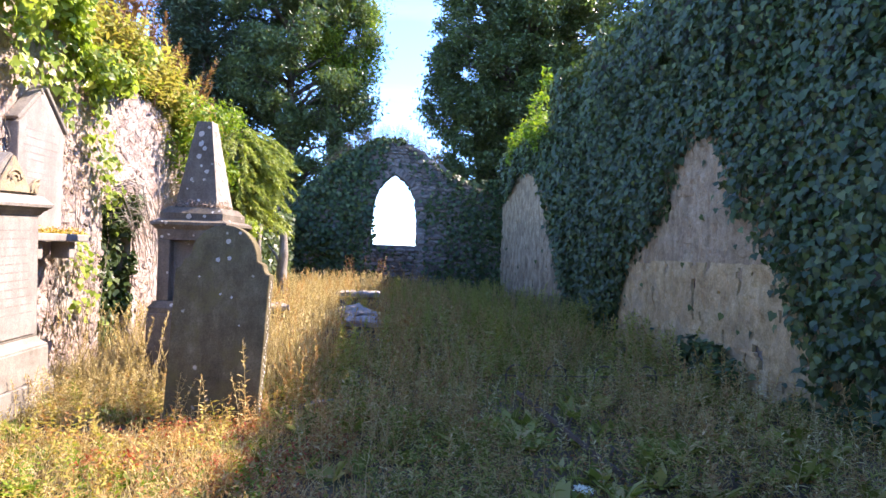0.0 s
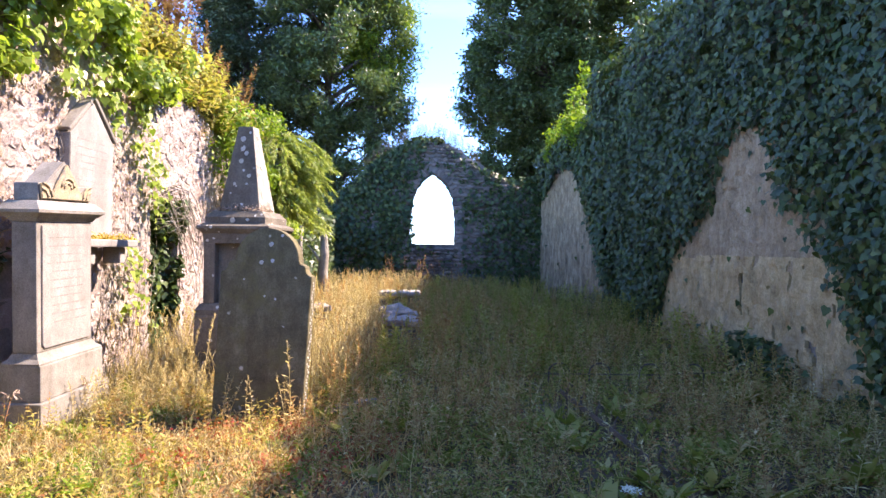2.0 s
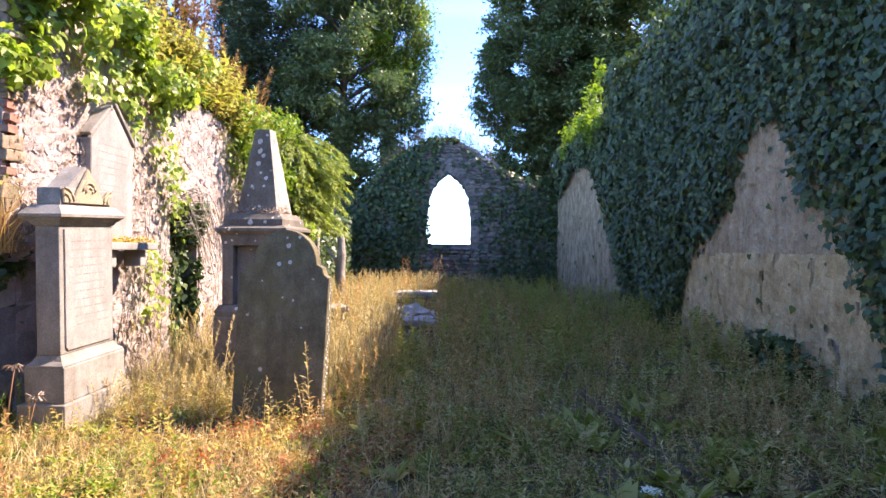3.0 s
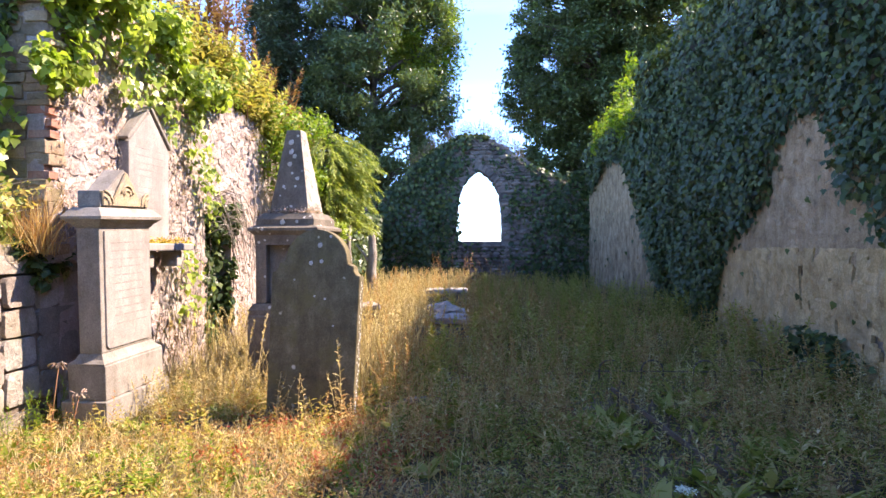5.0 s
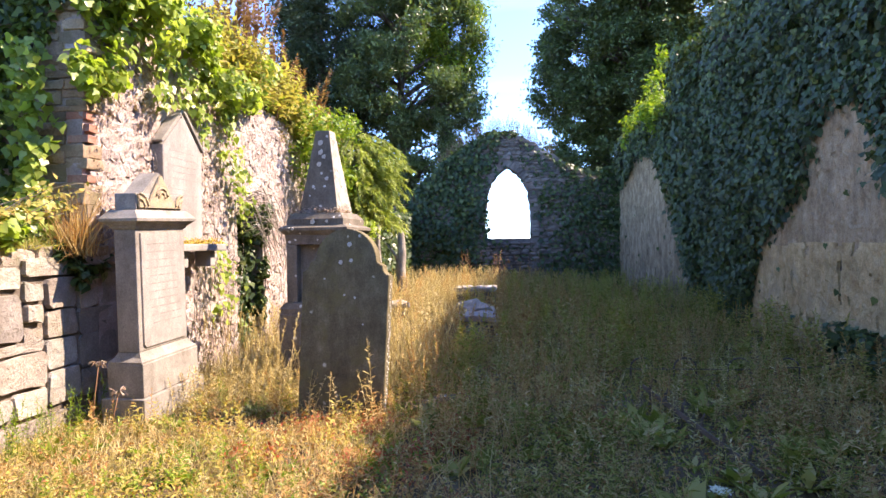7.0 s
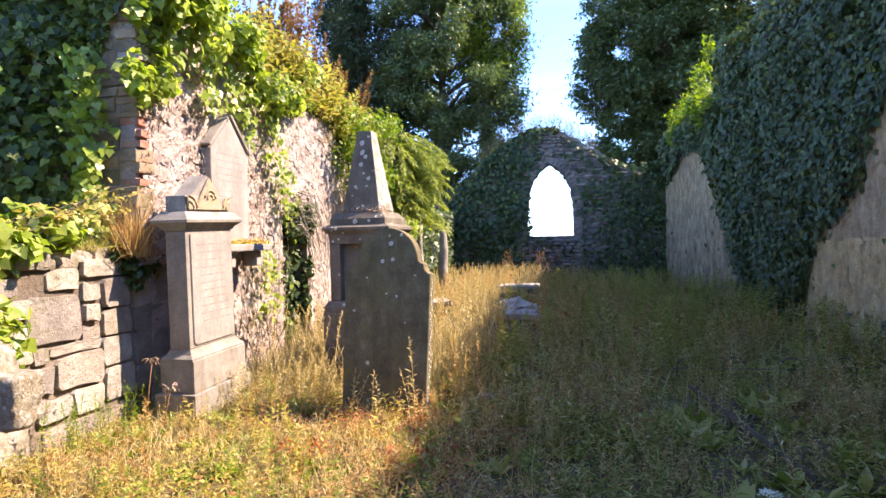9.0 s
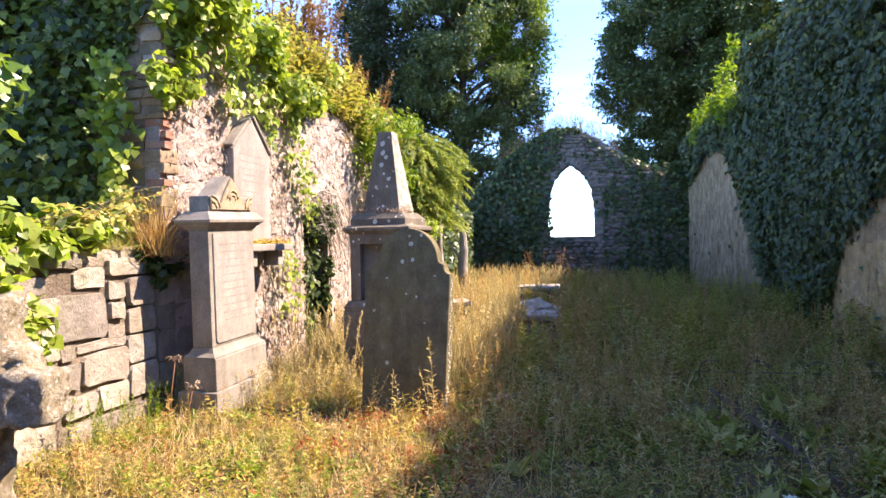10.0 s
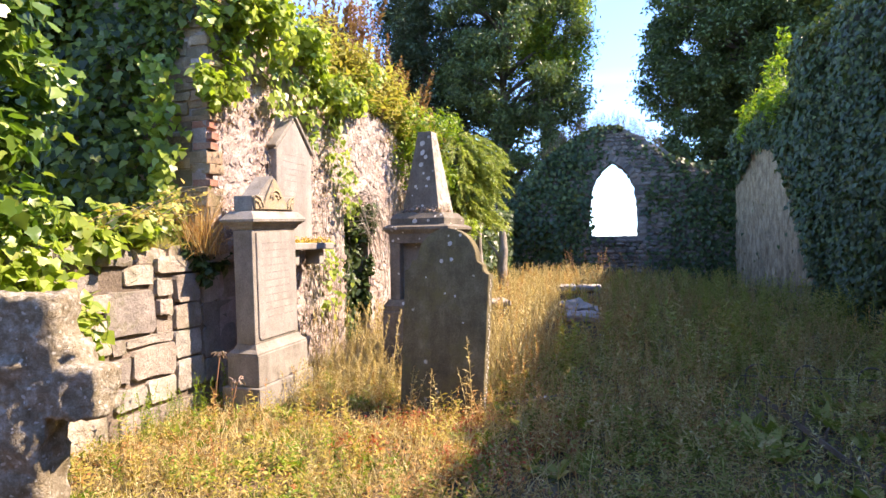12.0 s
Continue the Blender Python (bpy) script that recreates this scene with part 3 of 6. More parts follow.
# ---------------------------------------------------------------- walls
def slab_wall(name, spans, mat, label):
    """A wall of rough blocks: spans of (x0, x1, y0, y1, z0, z1), in one mesh with uneven faces."""
    bm = bmesh.new()
    for x0, x1, y0, y1, z0, z1 in spans:
        b = bmesh.new()
        nx, ny, nz = (max(1, int(abs(q) / 0.45)) for q in (x1 - x0, y1 - y0, z1 - z0))
        bmesh.ops.create_cube(b, size=1.0)
        for v in b.verts:
            v.co = Vector((x0 + (v.co.x + 0.5) * (x1 - x0), y0 + (v.co.y + 0.5) * (y1 - y0), z0 + (v.co.z + 0.5) * (z1 - z0)))
        for ax, n in ((0, nx), (1, ny), (2, nz)):
            if n > 1:
                es = [e for e in b.edges if abs((e.verts[0].co - e.verts[1].co).normalized()[ax]) > 0.99]
                bmesh.ops.subdivide_edges(b, edges=es, cuts=min(n - 1, 60), use_grid_fill=True)
        for v in b.verts:
            v.co += noise.noise_vector(v.co * 1.3) * 0.025
        me = bpy.data.meshes.new("t")
        b.to_mesh(me)
        b.free()
        bm.from_mesh(me)
        bpy.data.meshes.remove(me)
    return tagged(part(name, bm, mat), label, "wall", kind="structure")


LEFT, RIGHT, EAST = -3.65, 4.4, 24.0


def left_top(y):
    """The ruined top of the north wall."""
    return float(np.interp(y, [5.2, 6.5, 8.0, 9.5, 11.0, 13.0, 17.0, 24.5], [4.5, 4.25, 3.75, 3.75, 3.6, 2.7, 2.4, 2.6])) + 0.12 * noise.noise(Vector((0, y * 1.5, 0)))


north = slab_wall("wall_north", [(LEFT - 0.9, LEFT - 0.05, y, min(y + 0.6, 24.2), (1.42 if y < 5.5 else 0) if not 8.55 < y + 0.3 < 9.75 else 1.95, left_top(y + 0.3)) for y in np.arange(5.3, 24.2, 0.6)]
                  + [(LEFT - 0.9, LEFT - 0.12, 5.56, 5.89, 0, 1.42), (LEFT - 0.9, LEFT - 0.6, 8.4, 9.9, 0, 2.1)], M["mortar"], "ruined rubble church wall with remains of lime mortar")
jamb = slab_wall("wall_north_jamb", [(-6.6, LEFT - 0.95, 5.42, 6.1, 0, 4.6)], M["jamb_stone"], "shaded rubble end of the church wall, half hidden by ivy")
low = slab_wall("wall_low", [(-4.45, -3.8, -3.5, 5.88, 0, 1.46)], M["dark_mortar"], "low wall of squared grey stones, overgrown with ivy")
south = slab_wall("wall_south", [(RIGHT + 0.02, RIGHT + 0.8, -6, 8, 0, 5.35), (RIGHT + 0.02, RIGHT + 0.8, 8, 16.2, 0, 5.65), (RIGHT + 0.02, RIGHT + 0.8, 16.2, 24.2, 0, 4.7)], M["dark_rubble"], "tall church wall with patches of old lime render between ivy")
west = slab_wall("wall_west", [(-4.7, 5.2, -6.6, -6.0, 0, 4.0)], M["dark_rubble"], "plain rubble wall closing the church")


def gable():
    """The east wall with its pointed window, ends rounded off by decay."""
    outer = [(-4.5, -0.1), (-4.5, 3.2), (-3.4, 3.5), (-2.75, 3.9), (-2.3, 4.45), (-1.7, 4.95), (-1.0, 5.4), (-0.3, 5.68), (0.35, 5.72), (0.95, 5.5), (1.5, 5.15), (2.1, 4.75), (2.7, 4.4), (3.3, 4.1), (4.3, 4.0), (5.2, 3.9), (5.2, -0.1)]
    hole = [(-0.62, 1.76), (-0.6, 2.7), (-0.55, 3.35), (-0.42, 3.78), (-0.15, 4.15), (0.19, 4.46), (0.55, 4.22), (0.83, 3.92), (1.0, 3.5), (1.07, 2.9), (1.1, 1.79)]
    rr = random.Random(5)

    def rough(pts, step, amount):
        out = []
        for (ax, az), (bx, bz) in zip(pts, pts[1:]):
            n = max(1, int(math.hypot(bx - ax, bz - az) / step))
            for i in range(n):
                t = i / n
                out.append((ax + (bx - ax) * t + rr.uniform(-amount, amount), az + (bz - az) * t + rr.uniform(-amount, amount)))
        return out + [pts[-1]]
    o, h = rough(outer, 0.16, 0.045), rough(hole, 0.13, 0.03)
    # one outline that runs round the outside and in to the window along a slit at its foot
    outline = o + [(hole[-1][0], -0.1)] + h[::-1] + [(hole[0][0], -0.1)]
    bm = bmesh.new()
    f = bm.faces.new([bm.verts.new((x, EAST, z)) for x, z in outline])
    ext = bmesh.ops.extrude_face_region(bm, geom=[f])
    bmesh.ops.translate(bm, vec=(0, 0.75, 0), verts=[v for v in ext["geom"] if isinstance(v, bmesh.types.BMVert)])
    bmesh.ops.recalc_face_normals(bm, faces=bm.faces)
    bmesh.ops.triangulate(bm, faces=bm.faces[:])
    ob = tagged(part("wall_east", bm, M["dark_rubble"]), "ruined rubble gable wall with a pointed window opening", "wall", kind="structure")
    sill = box((1.72, 0.6, 1.72), (0.24, EAST + 0.35, 0), 0.03, worn=0.03, cuts=6)
    part("window_sill", sill, M["dark_rubble"], ob, "low rubble sill wall under the window")
    return ob


east = gable()


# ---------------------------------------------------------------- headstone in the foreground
def lichen_and_light_spots(parent, spots, mat):
    """Thin crusts, for lichen and for sunlight on a stone's edge: (pose of the spot with its face towards -y, radius).
    """
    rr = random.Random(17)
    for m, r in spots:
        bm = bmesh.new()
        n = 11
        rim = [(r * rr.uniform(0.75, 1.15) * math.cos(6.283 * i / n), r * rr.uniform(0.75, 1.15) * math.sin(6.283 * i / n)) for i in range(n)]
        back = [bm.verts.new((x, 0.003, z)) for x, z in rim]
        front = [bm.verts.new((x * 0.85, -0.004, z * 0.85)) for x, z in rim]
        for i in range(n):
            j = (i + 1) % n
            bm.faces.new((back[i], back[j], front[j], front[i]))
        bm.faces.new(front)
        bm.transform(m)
        part("lichen_or_light_spot", bm, mat, parent, "pale round spot, for lichen and for a sunlit stone edge")


def headstone():
    t = thing("headstone", pose(-1.5, 5.66, -0.05, -1.5, 2.6, -7), "tall dark headstone with rounded shouldered top, lichen-spotted, leaning", "headstone")
    w = 0.415
    top = [(-w, 0), (w, 0), (w + 0.005, 1.36)]
    for a in range(0, 91, 15):      # hollow shoulder
        top.append((w - 0.055 - 0.0 + 0.06 * math.cos(radians(90 + a)) + 0.055, 1.36 + 0.0 + 0.085 - 0.085 * math.cos(radians(a)) * 1.0))
    top.append((w - 0.115, 1.47))
    for a in range(8, 173, 8):
        top.append((0.295 * math.cos(radians(a)), 1.47 + 0.3 * math.sin(radians(a))))
    left = [(-x, z) for x, z in top[2:11]][::-1]
    bm = prism(top + left, 0.135, 0.006)
    part("slab", bm, M["headstone"], t)
    lichen_and_light_spots(t, [(pose(x, -0.001, z), r) for x, z, r in ((0.03, 1.63, 0.024), (0.05, 1.48, 0.02), (-0.05, 1.46, 0.022), (0.13, 1.71, 0.016), (0.0, 1.16, 0.012), (0.1, 1.14, 0.012), (-0.2, 1.3, 0.01), (0.19, 0.9, 0.009))], M["lichen"])
    # pale dots down the right edge stand for sunlight on it
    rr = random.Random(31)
    lichen_and_light_spots(t, [(pose(w + 0.004, rr.uniform(0.04, 0.1), 0.1 + 0.028 * i, 0, 0, 90), rr.uniform(0.007, 0.015)) for i in range(44)], M["lichen"])
    return t


headstone()


# ---------------------------------------------------------------- obelisk monument behind it
def obelisk():
    t = thing("obelisk_monument", pose(-2.06, 7.3, -0.03, 0, 0, -7), "dark limestone obelisk on a square pedestal, spotted with white lichen", "monument")
    part("plinth", box((0.84, 0.84, 0.82), (0, 0, 0), 0.02, worn=0.006), M["limestone"], t)
    part("base_moulding", profile_sweep((0.36, 0.36), [(0.05, 0.82), (0.05, 0.88), (0.02, 0.93), (0.0, 0.95)]), M["limestone"], t)
    part("die", box((0.5, 0.5, 0.66), (0, 0, 0.95), 0.008), M["limestone"], t)
    for sx in (-1, 1):
        for sy in (-1, 1):
            part("corner_pilaster", box((0.13, 0.13, 0.66), (sx * 0.285, sy * 0.285, 0.95), 0.012), M["limestone"], t)
    part("capital", profile_sweep((0.35, 0.35), [(0.0, 1.61), (0.01, 1.72), (0.06, 1.77), (0.06, 1.8), (0.0, 1.83)]), M["limestone"], t, "moulded capital with weathered edges")
    part("upper_step", profile_sweep((0.28, 0.28), [(0.06, 1.83), (0.06, 1.9), (0.0, 1.97)]), M["limestone"], t)
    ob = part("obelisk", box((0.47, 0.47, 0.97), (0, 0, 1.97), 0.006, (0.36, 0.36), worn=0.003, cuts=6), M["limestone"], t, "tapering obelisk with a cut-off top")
    # the +x face takes the paler stone that carries its sunlight
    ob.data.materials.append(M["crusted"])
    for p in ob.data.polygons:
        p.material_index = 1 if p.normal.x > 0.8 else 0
    def face(x, z, side=0):
        half = 0.235 - 0.15 * (z - 1.97) / 0.97
        if side:
            return pose(0, 0, 0, 0, 0, 90) @ pose(x, -half - 0.001, z, -8.8, 0, 0)
        return pose(x, -half - 0.001, z, -8.8, 0, 0)
    # side 1: lichen, thickened to carry the brightness of sun on that face
    lichen_and_light_spots(t, [(face(x, z, s), r) for x, z, r, s in ((-0.02, 2.8, 0.034, 0), (-0.015, 2.68, 0.03, 0), (0.03, 2.63, 0.028, 0), (-0.02, 2.54, 0.032, 0), (0.08, 2.37, 0.028, 0), (-0.08, 2.28, 0.02, 0), (0.06, 2.28, 0.017, 0), (0.06, 2.87, 0.018, 0), (0.0, 2.6, 0.03, 1), (0.05, 2.3, 0.036, 1), (-0.05, 2.15, 0.04, 1), (-0.06, 2.42, 0.045, 1), (0.02, 2.75, 0.04, 1), (-0.03, 2.86, 0.03, 1), (-0.1, 2.26, 0.05, 1), (0.1, 2.12, 0.045, 1), (-0.02, 2.5, 0.035, 1), (-0.14, 2.08, 0.04, 1))]
                 + [(pose(-0.03, -0.341, 1.865), 0.035), (pose(0.14, -0.341, 1.87), 0.02), (pose(-0.24, -0.412, 1.785), 0.018)], M["lichen"])
    n = 700
    p = np.stack([RNG.uniform(-0.27, 0.27, n), -0.25 + RNG.normal(0, 0.015, n), 1.96 + np.abs(RNG.normal(0, 0.03, n))], 1)
    p2 = np.stack([0.25 + RNG.normal(0, 0.015, 350), RNG.uniform(-0.27, 0.1, 350), 1.96 + np.abs(RNG.normal(0, 0.03, 350))], 1)
    p = np.concatenate([p, p2])
    tagged(scatter("stonecrop", OVAL_LEAF, turns(len(p), np.tile((0, -0.4, 1.0), (len(p), 1)), 0.7), p, RNG.uniform(0.012, 0.035, len(p)), M["dead_leaf"], t), "reddish dry stonecrop")
    return t


obelisk()


# ---------------------------------------------------------------- inscribed wall monument
def bars(parent, x0, x1, y, zs, h, mat, seed):
    """Rows of worn writing as plain bars."""
    rr = random.Random(seed)
    for z in zs:
        x = x0 + rr.uniform(0.0, 0.08)
        end = x1 - rr.uniform(0.0, 0.08)
        while x < end - 0.03:
            w = min(rr.uniform(0.04, 0.12), end - x)
            part("inscription_bar", box((w, 0.002, h), (x + w / 2, y, z)), mat, parent)
            x += w + 0.018


def wall_monument():
    """Front faces local -y; it is turned to face the nave."""
    t = thing("inscribed_monument", pose(-3.27, 5.68, -0.03, 0, 0, 86) @ pose(0, 0, 0, 0, -1.8, 0), "pale stone monument with inscribed panel, cornice and small pediment", "monument")
    part("plinth", box((0.96, 0.42, 0.29), (0, 0, 0), 0.012, worn=0.005), M["sandstone"], t)
    part("base", box((0.87, 0.35, 0.3), (0, 0, 0.29), 0.012), M["sandstone"], t)
    part("base_slope", profile_sweep((0.375, 0.105), [(0.06, 0.59), (0.06, 0.605), (0.025, 0.635), (0.0, 0.68)]), M["sandstone"], t)
    part("die", box((0.75, 0.21, 1.09), (0, 0, 0.68), 0.012), M["sandstone"], t)
    outline = [(-0.33, 0.03), (-0.3, 0.0), (0.3, 0.0), (0.33, 0.03), (0.33, 1.03), (-0.33, 1.03)]
    bm = prism(outline, 0.02, 0.004)
    bmesh.ops.translate(bm, vec=(0.01, -0.119, 0.71), verts=bm.verts)
    panel = part("panel", bm, M["tablet"], t, "smooth inscribed panel")
    bars(panel, -0.26, 0.28, -0.1189, [1.63 - 0.072 * i for i in range(11)], 0.012, M["script"], 3)
    part("cornice", profile_sweep((0.375, 0.105), [(0.0, 1.77), (0.015, 1.785), (0.03, 1.81), (0.045, 1.815), (0.06, 1.835), (0.08, 1.845), (0.085, 1.87), (0.02, 1.945)]), M["sandstone"], t, "moulded overhanging cornice")
    part("block", box((0.7, 0.21, 0.15), (0, 0, 1.945), 0.012), M["sandstone"], t)
    ped = [(-0.26, 0), (0.26, 0), (0.1, 0.14), (0.0, 0.22), (-0.1, 0.14)]
    bm = prism(ped, 0.2, 0.008)
    bmesh.ops.translate(bm, vec=(0, -0.1, 2.08), verts=bm.verts)
    part("pediment", bm, M["sandstone"], t, "small pointed pediment")
    car = prism([(-0.33, 0.0), (0.33, 0.0), (0.345, 0.13), (0.27, 0.12), (0.19, 0.06), (0.13, 0.15), (0.0, 0.32), (-0.13, 0.15), (-0.19, 0.06), (-0.27, 0.12), (-0.345, 0.13)], 0.02, 0.006)
    bmesh.ops.translate(car, vec=(0, -0.128, 1.96), verts=car.verts)
    part("carving", car, M["ochre"], t, "scroll carving grown over with orange lichen")
    for cx, cz, r, a0, a1 in ((-0.33, 1.97, 0.12, 5, 88), (0.33, 1.97, 0.12, 92, 175), (-0.33, 1.97, 0.07, 5, 88), (0.33, 1.97, 0.07, 92, 175), (0.0, 2.06, 0.09, 10, 170), (0.0, 2.06, 0.05, 0, 180)):
        arc = [(cx + r * math.cos(radians(a0 + (a1 - a0) * i / 8)), -0.131, cz + r * math.sin(radians(a0 + (a1 - a0) * i / 8))) for i in range(9)]
        tubes("carved_scroll", [(arc, [0.011] * 9)], M["ochre"], t, 6)
    return t


wall_monument()


def wall_tablet():
    t = thing("wall_tablet", pose(-3.6, 6.95, 1.6, 0, 0, 88), "grey pointed memorial tablet with sloping coping, fixed to the wall", "memorial tablet")
    part("slab", prism([(-0.4, 0.0), (0.4, 0.0), (0.4, 1.06), (0, 1.45), (-0.4, 1.06)], 0.12, 0.006), M["tablet"], t)
    t.matrix_world = pose(-3.54, 6.76, 1.6, 0, 0, 88)
    for s in (-1, 1):
        bm = box((0.58, 0.13, 0.036), (0, 0.045, 0), 0.008)
        bmesh.ops.transform(bm, matrix=pose(s * 0.215, 0.0, 1.275, 0, s * 43.5, 0), verts=bm.verts)
        part("coping", bm, M["sandstone"], t, "sloping stone coping")
    bars(t, -0.3, 0.3, -0.0004, [1.02, 0.94, 0.86, 0.79, 0.72, 0.6, 0.54], 0.01, M["script"], 8)
    b = thing("stone_bracket", pose(-3.45, 6.8, 1.42, 0, 0, 88), "stone wall bracket grown over with golden moss", "bracket")
    part("shelf", box((0.95, 0.3, 0.08), (0, 0, 0.1), 0.015, worn=0.006), M["tablet"], b)
    for x in (-0.3, 0.3):
        part("corbel", box((0.12, 0.2, 0.18), (x, 0.03, -0.08), 0.02), M["tablet"], b)
    n = 900
    p = np.stack([RNG.uniform(-0.46, 0.46, n), RNG.uniform(-0.13, 0.12, n), 0.17 + np.abs(RNG.normal(0, 0.03, n))], 1)
    mo = scatter("moss", OVAL_LEAF, turns(n, np.tile((0, -0.3, 1.0), (n, 1)), 0.7), p, RNG.uniform(0.015, 0.05, n), M["moss_gold"], b)
    tagged(mo, "golden stonecrop and moss")


wall_tablet()


# ---------------------------------------------------------------- stone cross
def stone_cross():
    """A monolithic cross built from cells, rubbed smooth and pitted."""
    t = thing("stone_cross", pose(-2.41, 2.12, -0.05, 0, 1.0, 18), "stout granite grave cross crusted with white lichen", "cross")
    c = 0.025
    cells = set()
    for i in range(-17, 17):
        for k in range(0, 58):
            z, x = (k + 0.5) * c, (i + 0.5) * c
            ax = abs(x)
            head = z > 1.1 and ax < 0.19 + 0.03 * (z - 1.1)
            shaft = ax < 0.15 + 0.04 * max(0, 0.5 - z)
            arm = 0.93 < z < 1.16 and ax < 0.385
            boss = math.hypot(ax - 0.2, z - 1.19) < 0.075
            deep = 3 if boss and not head and not arm else 4
            if head or shaft or arm or boss:
                for j in range(-deep, deep):
                    cells.add((i, j, k))
    bm = bmesh.new()
    vs = {}

    def vert(*q):
        if q not in vs:
            vs[q] = bm.verts.new((q[0] * c, q[1] * c, q[2] * c))
        return vs[q]
    sides = (((1, 0, 0), ((1, 0, 0), (1, 1, 0), (1, 1, 1), (1, 0, 1))), ((-1, 0, 0), ((0, 0, 0), (0, 0, 1), (0, 1, 1), (0, 1, 0))),
             ((0, 1, 0), ((0, 1, 0), (0, 1, 1), (1, 1, 1), (1, 1, 0))), ((0, -1, 0), ((0, 0, 0), (1, 0, 0), (1, 0, 1), (0, 0, 1))),
             ((0, 0, 1), ((0, 0, 1), (1, 0, 1), (1, 1, 1), (0, 1, 1))), ((0, 0, -1), ((0, 0, 0), (0, 1, 0), (1, 1, 0), (1, 0, 0))))
    for q in sorted(cells):
        for d, corners in sides:
            if (q[0] + d[0], q[1] + d[1], q[2] + d[2]) not in cells:
                bm.faces.new([vert(q[0] + a, q[1] + b, q[2] + e) for a, b, e in corners])
    for i in range(2):
        bmesh.ops.smooth_vert(bm, verts=bm.verts[:], factor=0.5, use_axis_x=True, use_axis_y=True, use_axis_z=True)
    for v in bm.verts:
        v.co += noise.noise_vector(v.co * 4.5) * 0.022 + noise.noise_vector(v.co * 12) * 0.018 + noise.noise_vector(v.co * 28) * 0.014 + noise.noise_vector(v.co * 60) * 0.006
    part("cross", bm, M["granite"], t, smooth=True)
    return t


stone_cross()


# ---------------------------------------------------------------- low tombs in the grass
def chest_tomb(x, y, z, size, turn, label, tilt=0):
    t = thing("ledger_tomb", pose(x, y, 0, tilt, 0, turn), label, "tomb", "low tombs in the grass")
    part("chest", box((size[0] * 0.93, size[1] * 0.93, z - 0.06), (0, 0, -0.06), 0.02, worn=0.03, cuts=3), M["limestone"], t)
    part("slab", box((size[0], size[1], 0.1), (0, 0, z - 0.06), 0.02, worn=0.04, cuts=6), M["grey_block"], t, "cracked pale covering slab")
    if "broken" in label:
        bm = box((size[0] * 0.7, size[1] * 0.45, 0.08), (0, 0, 0), 0.02, worn=0.04, seed=int(y), cuts=4)
        bmesh.ops.transform(bm, matrix=pose(-size[0] * 0.1, size[1] * 0.25, z + 0.03, 9, -7, 24), verts=bm.verts)
        part("slab_fragment", bm, M["grey_block"], t, "broken piece lying on the slab")


chest_tomb(-0.42, 10.9, 0.36, (0.62, 1.2), 6, "low tomb with a pale broken slab among dry grass", 2)
chest_tomb(-0.62, 14.9, 0.5, (0.95, 0.7), -4, "flat raised grave slab in tall dry grass")
chest_tomb(-2.25, 11.9, 0.42, (0.9, 0.6), 12, "small pale grave slab among dry grass")
k = thing("fallen_stone", pose(-0.62, 5.98, 0.0, 4, -3, 34), "fallen kerb stone lying in the weeds", "stone")
part("kerb", box((0.66, 0.16, 0.1), (0, 0, 0), 0.03, worn=0.02, cuts=4), M["limestone"], k)


# ---------------------------------------------------------------- ivy
def inside(poly, a, b):
    hit = False
    for (x1, y1), (x2, y2) in zip(poly, poly[1:] + poly[:1]):
        if (y1 > b) != (y2 > b) and a < (x2 - x1) * (b - y1) / (y2 - y1) + x1:
            hit = not hit
    return hit


RENDER_LOW = [(11.5, -0.1), (11.4, 0.45), (10.95, 1.47), (6.55, 1.56), (6.4, 1.3), (6.3, 0.85), (5.85, 0.6), (5.8, 0.3), (6.4, -0.1)]
BARE_HIGH = [(11.0, 1.4), (10.35, 1.8), (9.5, 2.25), (9.2, 2.9), (8.75, 3.4), (8.1, 3.25), (7.65, 2.8), (7.7, 2.37), (6.95, 2.0), (6.55, 1.4)]
BARE_FAR = [(24.2, -0.1), (24.2, 3.3), (22.5, 3.7), (20.6, 4.25), (18.4, 4.1), (16.8, 2.95), (15.7, 1.6), (14.8, 0.65), (14.3, -0.1)]


def hang(n, normal, lean=0.35):
    """Turns for leaves on a wall: tip down, face along the normal."""
    nz = np.tile(np.array(normal, float), (n, 1)) + RNG.normal(0, lean, (n, 3))
    nz /= np.linalg.norm(nz, axis=1)[:, None]
    down = np.tile((0, 0, -1.0), (n, 1)) + RNG.normal(0, 0.45, (n, 3))
    y = down - (down * nz).sum(1)[:, None] * nz
    y /= np.linalg.norm(y, axis=1)[:, None]
    return np.stack([np.cross(y, nz), y, nz], 2)


